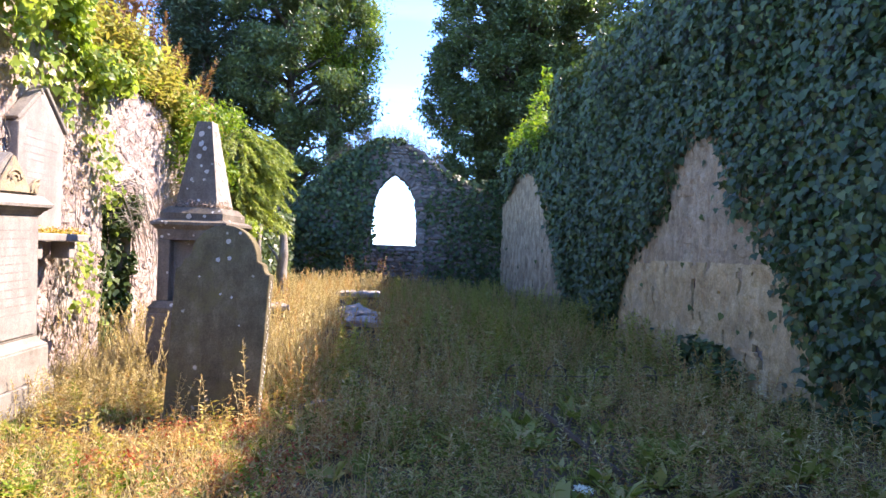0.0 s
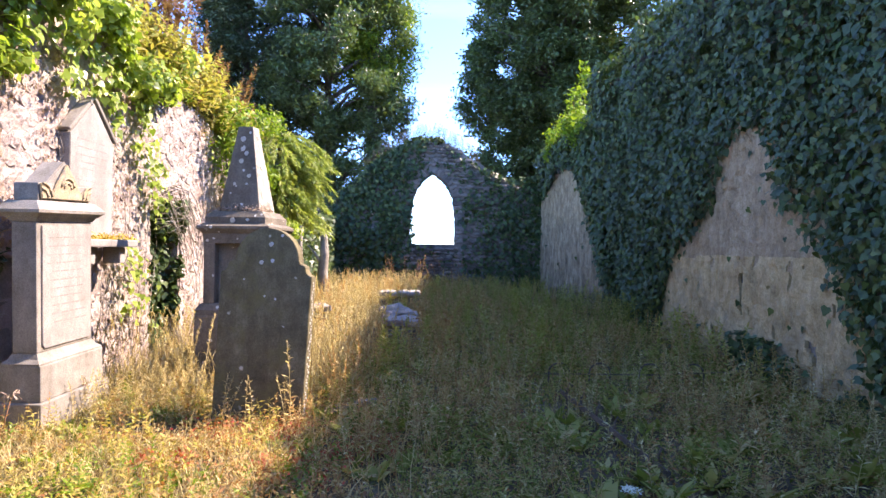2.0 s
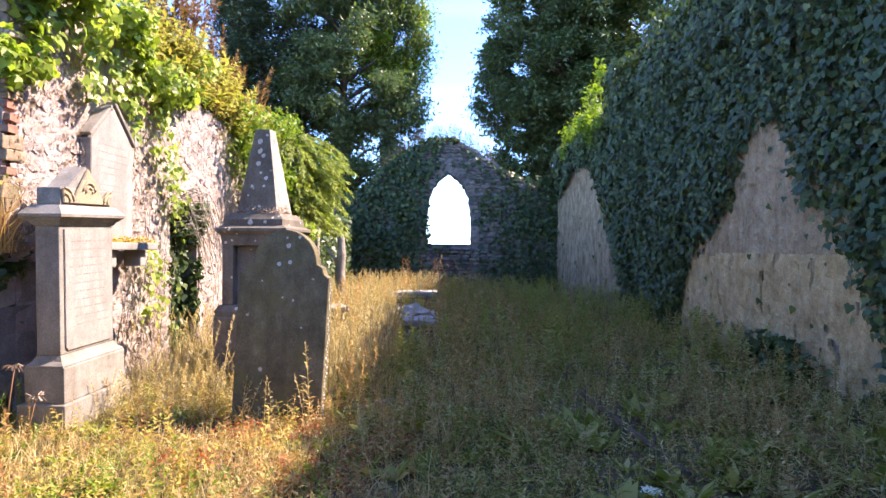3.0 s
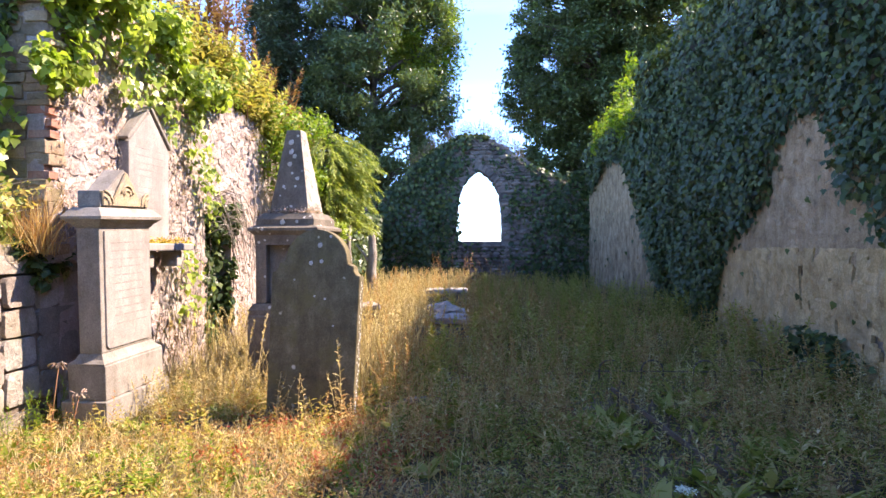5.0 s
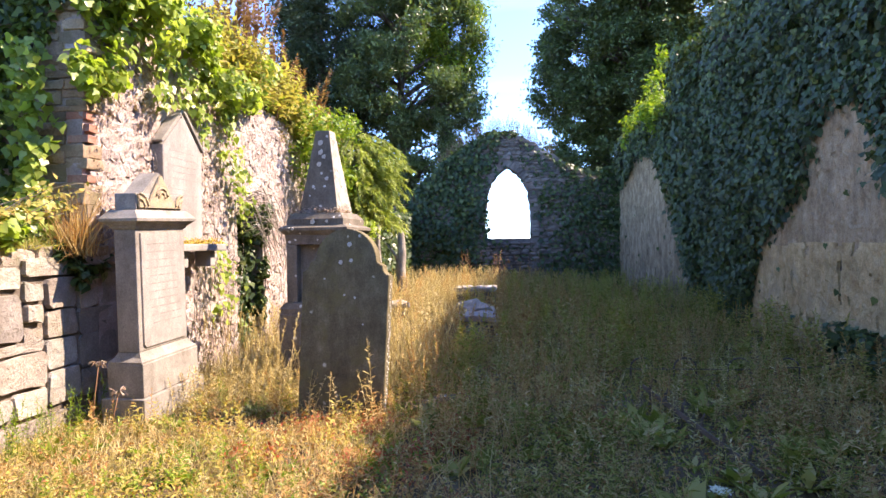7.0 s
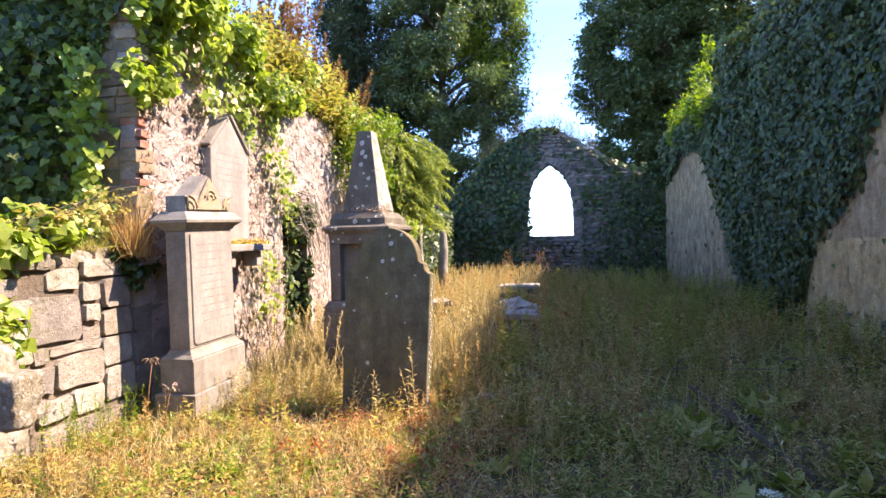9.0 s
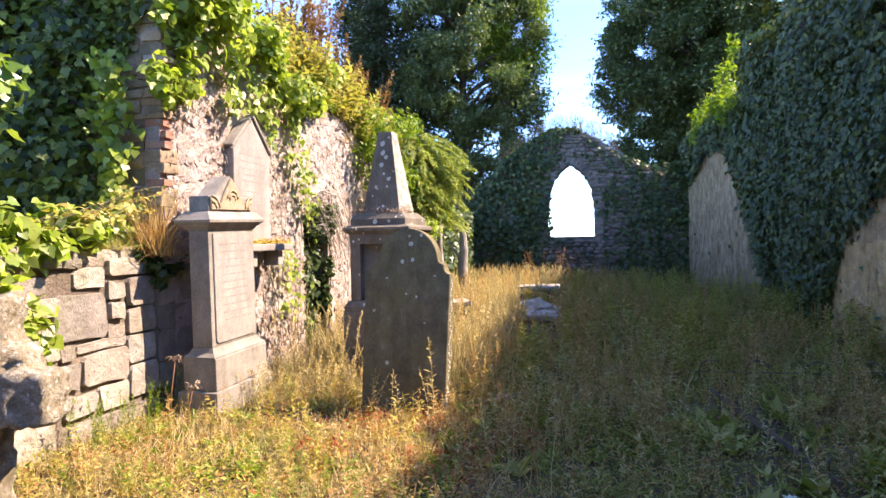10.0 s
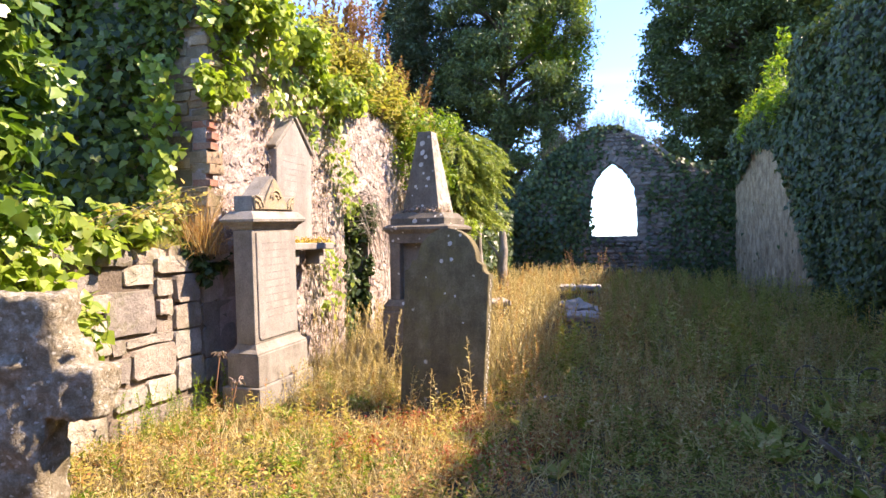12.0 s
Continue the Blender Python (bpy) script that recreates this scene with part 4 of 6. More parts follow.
def ivy_south():
    out = []
    for y0, y1, dens, size, deep in ((2.0, 14.5, 370, (0.055, 0.105), 0.5), (14.5, 24.0, 260, (0.09, 0.15), 0.42), (-5.5, 2.0, 90, (0.12, 0.2), 0.4)):
        n = int((y1 - y0) * 6.7 * dens)
        y, z = RNG.uniform(y0, y1, n), RNG.uniform(0.0, 6.7, n)
        keep = np.zeros(n, bool)
        dep = np.zeros(n)
        for i in range(n):
            a, b = y[i], z[i]
            lump = noise.noise(Vector((a * 0.7, b * 0.7, 1.0))) + 0.5 * noise.noise(Vector((a * 2.2, b * 2.2, 5.0)))
            top = 5.45 + 0.4 * noise.noise(Vector((a * 0.8, 0, 9))) + (-0.5 if a > 16.4 + 0.3 * noise.noise(Vector((0, b * 2, 4))) else 0.62 if a > 8 else 0.36)
            rag = 3.0 if a > 13.5 else 1.0
            wa, wb = a + 0.2 * rag * lump + 0.14 * rag * noise.noise(Vector((a * 5, b * 5, 6))) + RNG.normal(0, 0.07), b + 0.2 * noise.noise(Vector((a * 3, b * 3, 2))) + RNG.normal(0, 0.06)
            bare = inside(RENDER_LOW, wa, wb) or inside(BARE_HIGH, wa, wb) or inside(BARE_FAR, wa, wb)
            stray = RNG.random() < (0.005 if a < 14 else 0.002)
            keep[i] = (not bare or stray) and b < top
            dep[i] = (0.06 if bare else 0.05 + deep * (0.45 + 0.55 * lump) * RNG.random() ** 0.5 * (1.15 if b > 4.6 else 1.0))
        p = np.stack([RIGHT - np.abs(dep), y, z], 1)[keep]
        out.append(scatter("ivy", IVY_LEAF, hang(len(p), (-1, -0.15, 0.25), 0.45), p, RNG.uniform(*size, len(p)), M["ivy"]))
    # older leaves close to the stone
    n = 30000
    y, z = RNG.uniform(1.0, 24.0, n), RNG.uniform(0.0, 5.4, n)
    keep = np.array([not (inside(RENDER_LOW, a, b) or inside(BARE_HIGH, a, b) or inside(BARE_FAR, a, b)) for a, b in zip(y + RNG.normal(0, 0.05, n), z + RNG.normal(0, 0.05, n))])
    p = np.stack([RIGHT - 0.015 - 0.07 * RNG.random(n), y, z], 1)[keep]
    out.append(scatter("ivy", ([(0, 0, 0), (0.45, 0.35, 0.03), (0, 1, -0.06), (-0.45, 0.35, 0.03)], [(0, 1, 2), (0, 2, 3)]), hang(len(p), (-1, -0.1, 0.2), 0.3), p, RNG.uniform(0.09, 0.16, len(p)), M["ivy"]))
    # the mat that lies over the top of the wall
    n = 9000
    y = RNG.uniform(-2, 24, n)
    p = np.stack([RNG.uniform(RIGHT - 0.2, RIGHT + 0.95, n), y, 5.25 + np.where(y > 16.3, -0.6, np.where(y > 8, 0.45, 0.15)) + np.abs(RNG.normal(0, 0.22, n))], 1)
    out.append(scatter("ivy", IVY_LEAF, turns(n, np.tile((0, 0, 1.0), (n, 1)), 0.6), p, RNG.uniform(0.09, 0.16, n), M["ivy"]))
    return tagged(joined("ivy", out), "dense dark green ivy hanging over the tall church wall", "ivy", kind="stuff")


ivy_south()


def clump(centre, radii, n, size, mat, tmpl, name="ivy", lean=0.7, up=(0.45, 0.05, 0.7), shell=0.45):
    """Leaves in an uneven ball, thicker towards its outside."""
    d = RNG.normal(0, 1, (n, 3))
    d /= np.linalg.norm(d, axis=1)[:, None]
    r = shell + (1 - shell) * RNG.random(n) ** 0.6
    w = np.array([0.75 + 0.5 * noise.noise(Vector(tuple(q * 1.8)) + Vector(centre)) for q in d])
    p = np.array(centre) + d * np.array(radii) * (r * w)[:, None]
    return scatter(name, tmpl, turns(n, d * 0.8 + np.array(up), lean), p, RNG.uniform(*size, n), mat)


def ivy_jamb():
    n = 9500
    x, z = RNG.uniform(-6.4, -3.7, n), RNG.uniform(0.9, 4.8, n)
    edge = np.array([-4.3 + 0.2 * noise.noise(Vector((0, b * 1.6, 3))) + (0.28 if b > 3.3 else 0) + (0.2 * max(0, math.sin((b - 1.5) * 3.2))) for b in z])
    k = (x < edge + RNG.normal(0, 0.05, n))
    x, z = x[k], z[k]
    lump = np.array([noise.noise(Vector((a * 1.1, b * 1.1, 7))) for a, b in zip(x, z)])
    y = 5.28 - np.where(x < -4.6, -0.1, 0) - np.abs(0.03 + 0.62 * np.clip(0.4 + lump, 0.05, 1) * RNG.random(len(x)) ** 1.4)
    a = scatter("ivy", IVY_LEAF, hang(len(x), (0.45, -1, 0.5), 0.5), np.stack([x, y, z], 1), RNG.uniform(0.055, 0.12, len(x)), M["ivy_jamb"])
    # tips along the corner, their sunlight put into the brighter leaf colour
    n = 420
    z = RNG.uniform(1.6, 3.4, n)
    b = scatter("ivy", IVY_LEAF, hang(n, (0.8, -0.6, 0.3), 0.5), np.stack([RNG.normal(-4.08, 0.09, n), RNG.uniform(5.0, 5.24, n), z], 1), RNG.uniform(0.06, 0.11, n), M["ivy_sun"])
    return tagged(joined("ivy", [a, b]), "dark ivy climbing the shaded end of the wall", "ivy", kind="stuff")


ivy_jamb()


def ivy_wall_top():
    out = []
    rr = random.Random(11)
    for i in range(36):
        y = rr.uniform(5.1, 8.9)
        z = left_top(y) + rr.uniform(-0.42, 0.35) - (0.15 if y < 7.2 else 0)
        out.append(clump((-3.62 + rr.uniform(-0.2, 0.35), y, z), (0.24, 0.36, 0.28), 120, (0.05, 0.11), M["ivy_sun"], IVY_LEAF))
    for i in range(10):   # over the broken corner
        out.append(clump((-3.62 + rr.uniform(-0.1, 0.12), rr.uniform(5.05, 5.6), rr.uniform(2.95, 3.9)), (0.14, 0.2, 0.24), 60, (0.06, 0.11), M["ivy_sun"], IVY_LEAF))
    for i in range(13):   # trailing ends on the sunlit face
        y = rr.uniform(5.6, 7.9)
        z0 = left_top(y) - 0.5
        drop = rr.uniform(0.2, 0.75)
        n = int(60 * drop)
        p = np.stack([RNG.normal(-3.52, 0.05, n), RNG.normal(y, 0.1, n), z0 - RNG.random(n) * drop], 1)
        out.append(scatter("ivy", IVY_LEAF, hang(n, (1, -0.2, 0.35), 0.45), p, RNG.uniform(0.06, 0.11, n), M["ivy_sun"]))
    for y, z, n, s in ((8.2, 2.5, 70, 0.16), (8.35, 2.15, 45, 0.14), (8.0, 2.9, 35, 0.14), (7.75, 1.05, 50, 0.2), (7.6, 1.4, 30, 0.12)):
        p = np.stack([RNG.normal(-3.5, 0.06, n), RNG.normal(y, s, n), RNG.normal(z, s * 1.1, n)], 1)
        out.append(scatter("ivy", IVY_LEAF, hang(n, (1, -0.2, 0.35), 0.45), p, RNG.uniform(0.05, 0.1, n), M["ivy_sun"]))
    tagged(joined("ivy", out), "sunlit bright ivy spilling over the ruined wall top", "ivy", kind="stuff")
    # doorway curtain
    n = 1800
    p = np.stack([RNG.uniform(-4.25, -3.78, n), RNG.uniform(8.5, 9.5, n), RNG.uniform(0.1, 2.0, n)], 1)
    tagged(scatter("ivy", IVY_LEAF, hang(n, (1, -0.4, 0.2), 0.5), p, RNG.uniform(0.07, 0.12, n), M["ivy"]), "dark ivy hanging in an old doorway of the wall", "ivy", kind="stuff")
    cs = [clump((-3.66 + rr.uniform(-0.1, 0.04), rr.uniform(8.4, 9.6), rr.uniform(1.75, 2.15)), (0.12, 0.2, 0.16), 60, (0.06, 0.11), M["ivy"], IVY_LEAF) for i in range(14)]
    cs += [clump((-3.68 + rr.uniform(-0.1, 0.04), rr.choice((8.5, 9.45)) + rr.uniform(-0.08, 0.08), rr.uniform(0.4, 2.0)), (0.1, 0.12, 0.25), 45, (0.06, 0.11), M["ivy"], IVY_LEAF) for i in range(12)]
    tagged(joined("ivy", cs), "ivy fringing the broken edge of the doorway", "ivy", kind="stuff")
    tw = []
    for i in range(40):
        y, z = rr.uniform(8.3, 9.2), rr.uniform(1.7, 2.4)
        tw.append(([(-3.6, y, z), (-3.45 + rr.uniform(-0.05, 0.1), y + rr.uniform(0, 0.25), z + rr.uniform(-0.1, 0.15)), (-3.35, y + rr.uniform(0.1, 0.6), z - rr.uniform(0.2, 0.6))], (0.009, 0.007, 0.003)))
    tagged(tubes("dead_twigs", tw, M["pale_wood"], n=4), "pale dead twigs hanging over the doorway", "twigs", kind="stuff")


ivy_wall_top()


def dead_ivy():
    """Bare climbing stems and withered leaves on the sunlit wall face."""
    rr = random.Random(41)
    runs = []
    for i in range(64):
        y, z = rr.uniform(5.95, 8.4) if i % 3 else rr.uniform(9.6, 12.5), rr.uniform(0.2, 1.2)
        pts = []
        top = min(left_top(y) - 0.1, z + rr.uniform(0.8, 2.6))
        drift = rr.uniform(-0.25, 0.25)
        while z < top:
            pts.append((LEFT + 0.02 + rr.uniform(-0.01, 0.02), y, z))
            z += rr.uniform(0.1, 0.2)
            y = max(5.45 if z > 1.5 else 5.95, y + drift * 0.2 + rr.uniform(-0.06, 0.06))
        if len(pts) > 2:
            r = rr.uniform(0.002, 0.007)
            runs.append((pts, [r * (1 - 0.6 * k / len(pts)) for k in range(len(pts))]))
    tagged(tubes("dead_ivy_stems", runs, M["pale_wood"], n=4), "bare dead ivy stems clinging to the rubble", "ivy stems", kind="stuff")
    n = 9000
    y = np.where(RNG.random(n) < 0.65, RNG.uniform(5.35, 8.4, n), RNG.uniform(9.6, 13, n))
    z = RNG.uniform(0.2, 3.9, n)
    k = np.array([b < left_top(a) - 0.1 and patchy_wall(a, b) > 0.02 and (a > 5.9 or b > 1.5) for a, b in zip(y, z)])
    p = np.stack([LEFT + np.abs(RNG.normal(0.015, 0.015, n)), y, z], 1)[k]
    g = scatter("withered_leaves", OVAL_LEAF, hang(len(p), (1, 0, 0.2), 0.6), p, RNG.uniform(0.02, 0.055, len(p)), M["dead_leaf"])
    tagged(g, "withered pinkish leaves caught on the wall", "dead leaves", kind="stuff")


def patchy_wall(a, b):
    return noise.noise(Vector((a * 1.4, b * 1.4, 17)))


dead_ivy()


def ivy_low_wall():
    out = []
    rr = random.Random(21)
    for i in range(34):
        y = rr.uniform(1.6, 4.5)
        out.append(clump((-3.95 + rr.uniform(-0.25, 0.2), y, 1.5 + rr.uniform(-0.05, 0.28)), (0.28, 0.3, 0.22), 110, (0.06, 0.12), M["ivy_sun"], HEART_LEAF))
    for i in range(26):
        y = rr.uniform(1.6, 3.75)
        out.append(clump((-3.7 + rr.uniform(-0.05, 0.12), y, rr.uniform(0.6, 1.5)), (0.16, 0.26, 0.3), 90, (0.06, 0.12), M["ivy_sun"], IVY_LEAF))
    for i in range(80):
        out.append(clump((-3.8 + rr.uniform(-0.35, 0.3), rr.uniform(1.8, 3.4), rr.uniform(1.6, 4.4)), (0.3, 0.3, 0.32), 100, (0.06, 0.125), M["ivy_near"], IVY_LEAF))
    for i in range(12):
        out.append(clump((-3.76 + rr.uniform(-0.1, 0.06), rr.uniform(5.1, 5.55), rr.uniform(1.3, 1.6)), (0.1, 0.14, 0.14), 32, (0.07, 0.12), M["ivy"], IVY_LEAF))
    tagged(joined("ivy", out), "bright ivy mounded over the low stone wall", "ivy", kind="stuff")


ivy_low_wall()


def ivy_north_far():
    n = 9000
    y, z = RNG.uniform(12.5, 24, n), RNG.uniform(0, 3.0, n)
    k = np.array([b < left_top(a) + 0.15 for a, b in zip(y, z)])
    p = np.stack([LEFT + 0.02 + 0.35 * RNG.random(n) ** 2, y, z], 1)[k]
    g = scatter("ivy", IVY_LEAF, hang(len(p), (1, -0.3, 0.3), 0.5), p, RNG.uniform(0.09, 0.16, len(p)), M["ivy"])
    tagged(g, "dark ivy on the far stretch of the ruined wall", "ivy", kind="stuff")


ivy_north_far()


def ivy_gable():
    n = 16000
    x, z = RNG.uniform(-4.6, 5.0, n), RNG.uniform(0.0, 5.8, n)
    top = np.interp(x, [-4.6, -3.4, -2.75, -2.3, -1.7, -1.0, -0.3, 0.35, 0.95, 1.5, 2.1, 2.7, 3.3, 5.0], [3.5, 3.7, 4.1, 4.65, 5.1, 5.5, 5.75, 5.75, 5.5, 5.15, 4.75, 4.45, 4.25, 4.6])
    dens = np.interp(x, [-4.6, -1.2, -0.5, 0.2, 1.2, 1.9, 3.0, 4.0, 5], [1, 1, 0.55, 0.05, 0.12, 0.3, 0.55, 1, 1])
    dens = np.maximum(dens, np.where((x > -1.8) & (x < 0) & (z > top - 0.5), 0.9, 0))
    rim = np.where(x < 0.2, 0.12, -0.06)
    hole = (x > -0.6 + rim) & (x < 1.1 + 0.03) & (z < 4.35 - 1.1 * np.abs(x - 0.2) ** 1.5) & (z > 1.7)
    clumpy = np.array([noise.noise(Vector((a * 0.9, b * 0.9, 3))) for a, b in zip(x, z)])
    k = (z < top) & ~hole & (RNG.random(n) < dens * (1.0 + clumpy))
    p = np.stack([x, EAST - 0.05 - 0.35 * RNG.random(n) * (0.6 + clumpy) * dens, z], 1)[k]
    a = scatter("ivy", IVY_LEAF, hang(len(p), (0, -1, 0.3), 0.5), p, RNG.uniform(0.1, 0.17, len(p)), M["ivy"])
    n = 2600
    x = RNG.uniform(-3.2, 0.6, n)
    p = np.stack([x, RNG.uniform(EAST - 0.1, EAST + 0.8, n), np.interp(x, [-3.4, -2.75, -2.3, -1.7, -1.0, -0.3, 0.6], [3.55, 3.95, 4.5, 5.0, 5.42, 5.7, 5.65]) + RNG.normal(0, 0.07, n)], 1)
    b = scatter("ivy", IVY_LEAF, turns(n, np.tile((0, 0, 1.0), (n, 1)), 0.7), p, RNG.uniform(0.09, 0.15, n), M["ivy"])
    tagged(joined("ivy", [a, b]), "dark ivy covering half of the gable wall", "ivy", kind="stuff")
    n = 520
    x = RNG.uniform(-2.4, 2.0, n)
    zt = np.interp(x, [-2.75, -2.3, -1.7, -1.0, -0.3, 0.35, 0.95, 1.5, 2.1], [3.9, 4.45, 4.95, 5.4, 5.68, 5.72, 5.5, 5.15, 4.75])
    p = np.stack([x, RNG.uniform(EAST + 0.05, EAST + 0.7, n), zt], 1)
    g = plant("wall_top_grass", [weed(i, 5, 0.2, 0.012, 8) for i in range(4)], p, (0.3, 0.75), 0.1, M["bark"])
    tagged(g, "thin dry grass stems standing on the gable top", "grass", kind="stuff")


ivy_gable()


# ---------------------------------------------------------------- plants on the wall top and shrubs
def wall_top_plants():
    def on_top(n, y0, y1):
        y = RNG.uniform(y0, y1, n)
        return np.stack([RNG.uniform(LEFT - 0.5, LEFT + 0.05, n), y, np.array([left_top(q) - 0.08 for q in y])], 1)
    g = plant("yellow_weeds", [weed(40 + i, 22, 0.2, 0.025, 6) for i in range(4)], on_top(800, 7.6, 12.6), (0.5, 1.05), 0.4, M["straw"])
    tagged(g, "yellowing weeds along the ruined wall top", "weeds", kind="stuff")
    g = plant("green_weeds", [weed(50 + i, 18, 0.2, 0.03, 4) for i in range(4)], on_top(320, 8.0, 13.5), (0.3, 0.7), 0.4, M["bush"])
    tagged(g, "green weeds along the ruined wall top", "weeds", kind="stuff")

    def spike(seed):
        rr = random.Random(seed)
        vs, fs = [], []
        al = stem(vs, fs, (rr.uniform(-0.15, 0.15), rr.uniform(-0.2, 0.1)), 0.006)
        for i in range(8):
            w = rr.uniform(0, 6.28)
            add_leaf(vs, fs, al(0.1 + 0.06 * i), (math.cos(w), math.sin(w), 0.5), 0.14, 0.016)
        for i in range(46):
            t = rr.uniform(0.66, 1.04)
            w = rr.uniform(0, 6.28)
            r = 0.05 * (1.12 - t) / 0.4 + 0.015
            add_leaf(vs, fs, al(t), (math.cos(w), math.sin(w), 0.9), r + rr.uniform(0.01, 0.03), 0.012)
        return vs, fs
    g = plant("seed_plumes", [spike(60 + i) for i in range(5)], on_top(150, 7.7, 14.5), (1.05, 1.7), 0.15, M["plume"])
    tagged(g, "brown seed plumes standing above the ruined wall", "plant", kind="stuff")


wall_top_plants()


def shrub(name, blobs, n, size, mat, tmpl, label, base, stems=7):
    t = thing(name, pose(*base), label, "shrub")
    inv = Vector(base)
    obs = [clump(tuple(Vector(c) - inv), r, n, size, mat, tmpl, "leaves") for c, r in blobs]
    joined("leaves", obs, t)
    runs = []
    rr = random.Random(len(blobs))
    for i in range(stems):
        c = Vector(rr.choice(blobs)[0]) - inv
        runs.append(([(rr.uniform(-0.1, 0.1), rr.uniform(-0.1, 0.1), -0.05), tuple(c * 0.5 + Vector((0, 0, 0.2))), tuple(c)], (0.035, 0.02, 0.008)))
    tubes("stems", runs, M["bark"], t, 5)
    return t


rs = random.Random(31)
shrub("bright_shrub", [((-3.35 + rs.uniform(-0.3, 0.35), rs.uniform(10.6, 13.2), rs.uniform(2.5, 4.0)), (0.42, 0.5, 0.4)) for i in range(26)], 190, (0.06, 0.13), M["bush"], OVAL_LEAF,
      "bright green leafy shrub growing against the ruined wall", (-3.4, 12, 0))
shrub("elder_shrub", [((-3.3 + rs.uniform(-0.4, 0.3), rs.uniform(13, 16.5), rs.uniform(1.9, 3.3)), (0.5, 0.7, 0.5)) for i in range(16)], 170, (0.08, 0.14), M["ivy_sun"], OVAL_LEAF,
      "green shrub along the far part of the wall", (-3.4, 14.6, 0))


def feathery():
    """Drooping sprays of a conifer."""
    t = thing("conifer_sprays", pose(-3.1, 13.2, 0), "feathery light green conifer with drooping sprays", "conifer")
    rr = random.Random(77)
    runs, ps, dirs = [], [], []
    for i in range(120):
        z = rr.uniform(2.2, 3.9)
        a = rr.uniform(-1.9, 0.9)
        ln = rr.uniform(0.6, 1.25)
        pts = []
        for j in range(7):
            s = j / 6
            pts.append(Vector((math.cos(a) * ln * s, math.sin(a) * ln * s, z + 0.12 * s - 0.5 * s * s * ln)))
        runs.append((pts, [0.012 - 0.0015 * j for j in range(7)]))
        for j in range(150):
            s = rr.uniform(0.15, 1.0) * 5.999
            q = int(s)
            p = pts[q].lerp(pts[q + 1], s - q)
            d = (pts[q + 1] - pts[q]).normalized()
            ps.append(p)
            dirs.append(d * 0.9 + Vector((rr.uniform(-0.7, 0.7), rr.uniform(-0.7, 0.7), rr.uniform(-0.8, 0.3))))
    tubes("branchwork", runs, M["bark"], t, 4)
    d = np.array(dirs)
    d /= np.linalg.norm(d, axis=1)[:, None]
    x = np.cross(d, RNG.normal(0, 1, d.shape))
    x /= np.linalg.norm(x, axis=1)[:, None]
    scatter("needles", SLIM_LEAF, np.stack([x, d, np.cross(x, d)], 2), np.array([tuple(p) for p in ps]), RNG.uniform(0.08, 0.17, len(ps)), M["needle"], t)
    tubes("trunk", [([(0, 0, -0.1), (0.03, 0.05, 1.6), (0, 0.1, 3.6)], (0.1, 0.07, 0.03))], M["bark"], t, 7)


feathery()

tr = thing("dead_trunk", pose(-2.75, 17.0, 0), "pale peeling dead trunk standing in dry grass", "trunk")
tubes("trunk", [([(0, 0, -0.1), (0.02, 0, 0.5), (-0.02, 0.02, 0.9), (0.03, 0, 1.3), (0.0, 0.05, 1.8), (-0.03, 0.05, 2.2)], (0.17, 0.14, 0.14, 0.12, 0.1, 0.07)), ([(-0.02, 0, 1.0), (-0.2, -0.05, 1.35), (-0.42, 0, 1.6)], (0.05, 0.035, 0.015))], M["pale_wood"], tr, 8)
tr = thing("dead_trunk", pose(-3.1, 15.4, 0, 0, 3, 40), "pale thin trunk beside the ruined wall", "trunk")
tubes("trunk", [([(0, 0, -0.1), (0.04, 0, 0.8), (-0.05, 0.02, 1.6), (0.0, 0, 2.6)], (0.09, 0.08, 0.07, 0.05))], M["pale_wood"], tr, 8)


BROAD_LEAF = ([(0, 0, 0), (0.26, 0.45, 0.03), (0, 1, -0.12), (-0.26, 0.45, 0.03)], [(0, 1, 2), (0, 2, 3)])
TREE_LEAF = ([(0, 0, 0), (0.17, 0.4, 0.03), (0, 1, -0.12), (-0.17, 0.4, 0.03)], [(0, 1, 2), (0, 2, 3)])


# ---------------------------------------------------------------- trees
def tree(base, height, crown, radii, clumps, per, size, mat, tmpl, label, droop=0.0, seed=1, name="tree", spread=1.0, low=0.0):
    """A tapered trunk with limbs that reach to clumps of leaves in an uneven crown."""
    t = thing(name, pose(*base), label, "tree")
    rr = random.Random(seed)
    limbs = [([(0, 0, -0.2), (0.1, 0.05, height * 0.3), (-0.1, 0.1, height * 0.6), (0, 0, height * 0.92)], (0.36, 0.28, 0.16, 0.04))]
    obs = []
    for i in range(clumps):
        while True:
            d = Vector((rr.uniform(-1, 1), rr.uniform(-1, 1), rr.uniform(-1, 1)))
            if 0.35 < d.length < 1:
                break
        c = Vector(crown) + Vector((d.x * radii[0], d.y * radii[1], d.z * radii[2]))
        s = rr.uniform(0.6, 1.25) * spread
        obs.append(clump(tuple(c), (1.15 * s, 1.15 * s, 0.95 * s), per, size, mat, tmpl, "crown", up=(0, 0, 1.0 - droop), lean=0.8, shell=0.15))
        if i % 2 == 0:
            z = max(height * 0.15, min(height * 0.85, c.z - 1.2))
            limbs.append(([(0, 0.05, z), tuple(Vector((0, 0, z)).lerp(c, 0.5) + Vector((0, 0, 0.3))), tuple(c)], (0.11, 0.06, 0.02)))
    joined("crown", obs, t)
    tubes("trunk", limbs, M["bark"], t, 6)
    return t


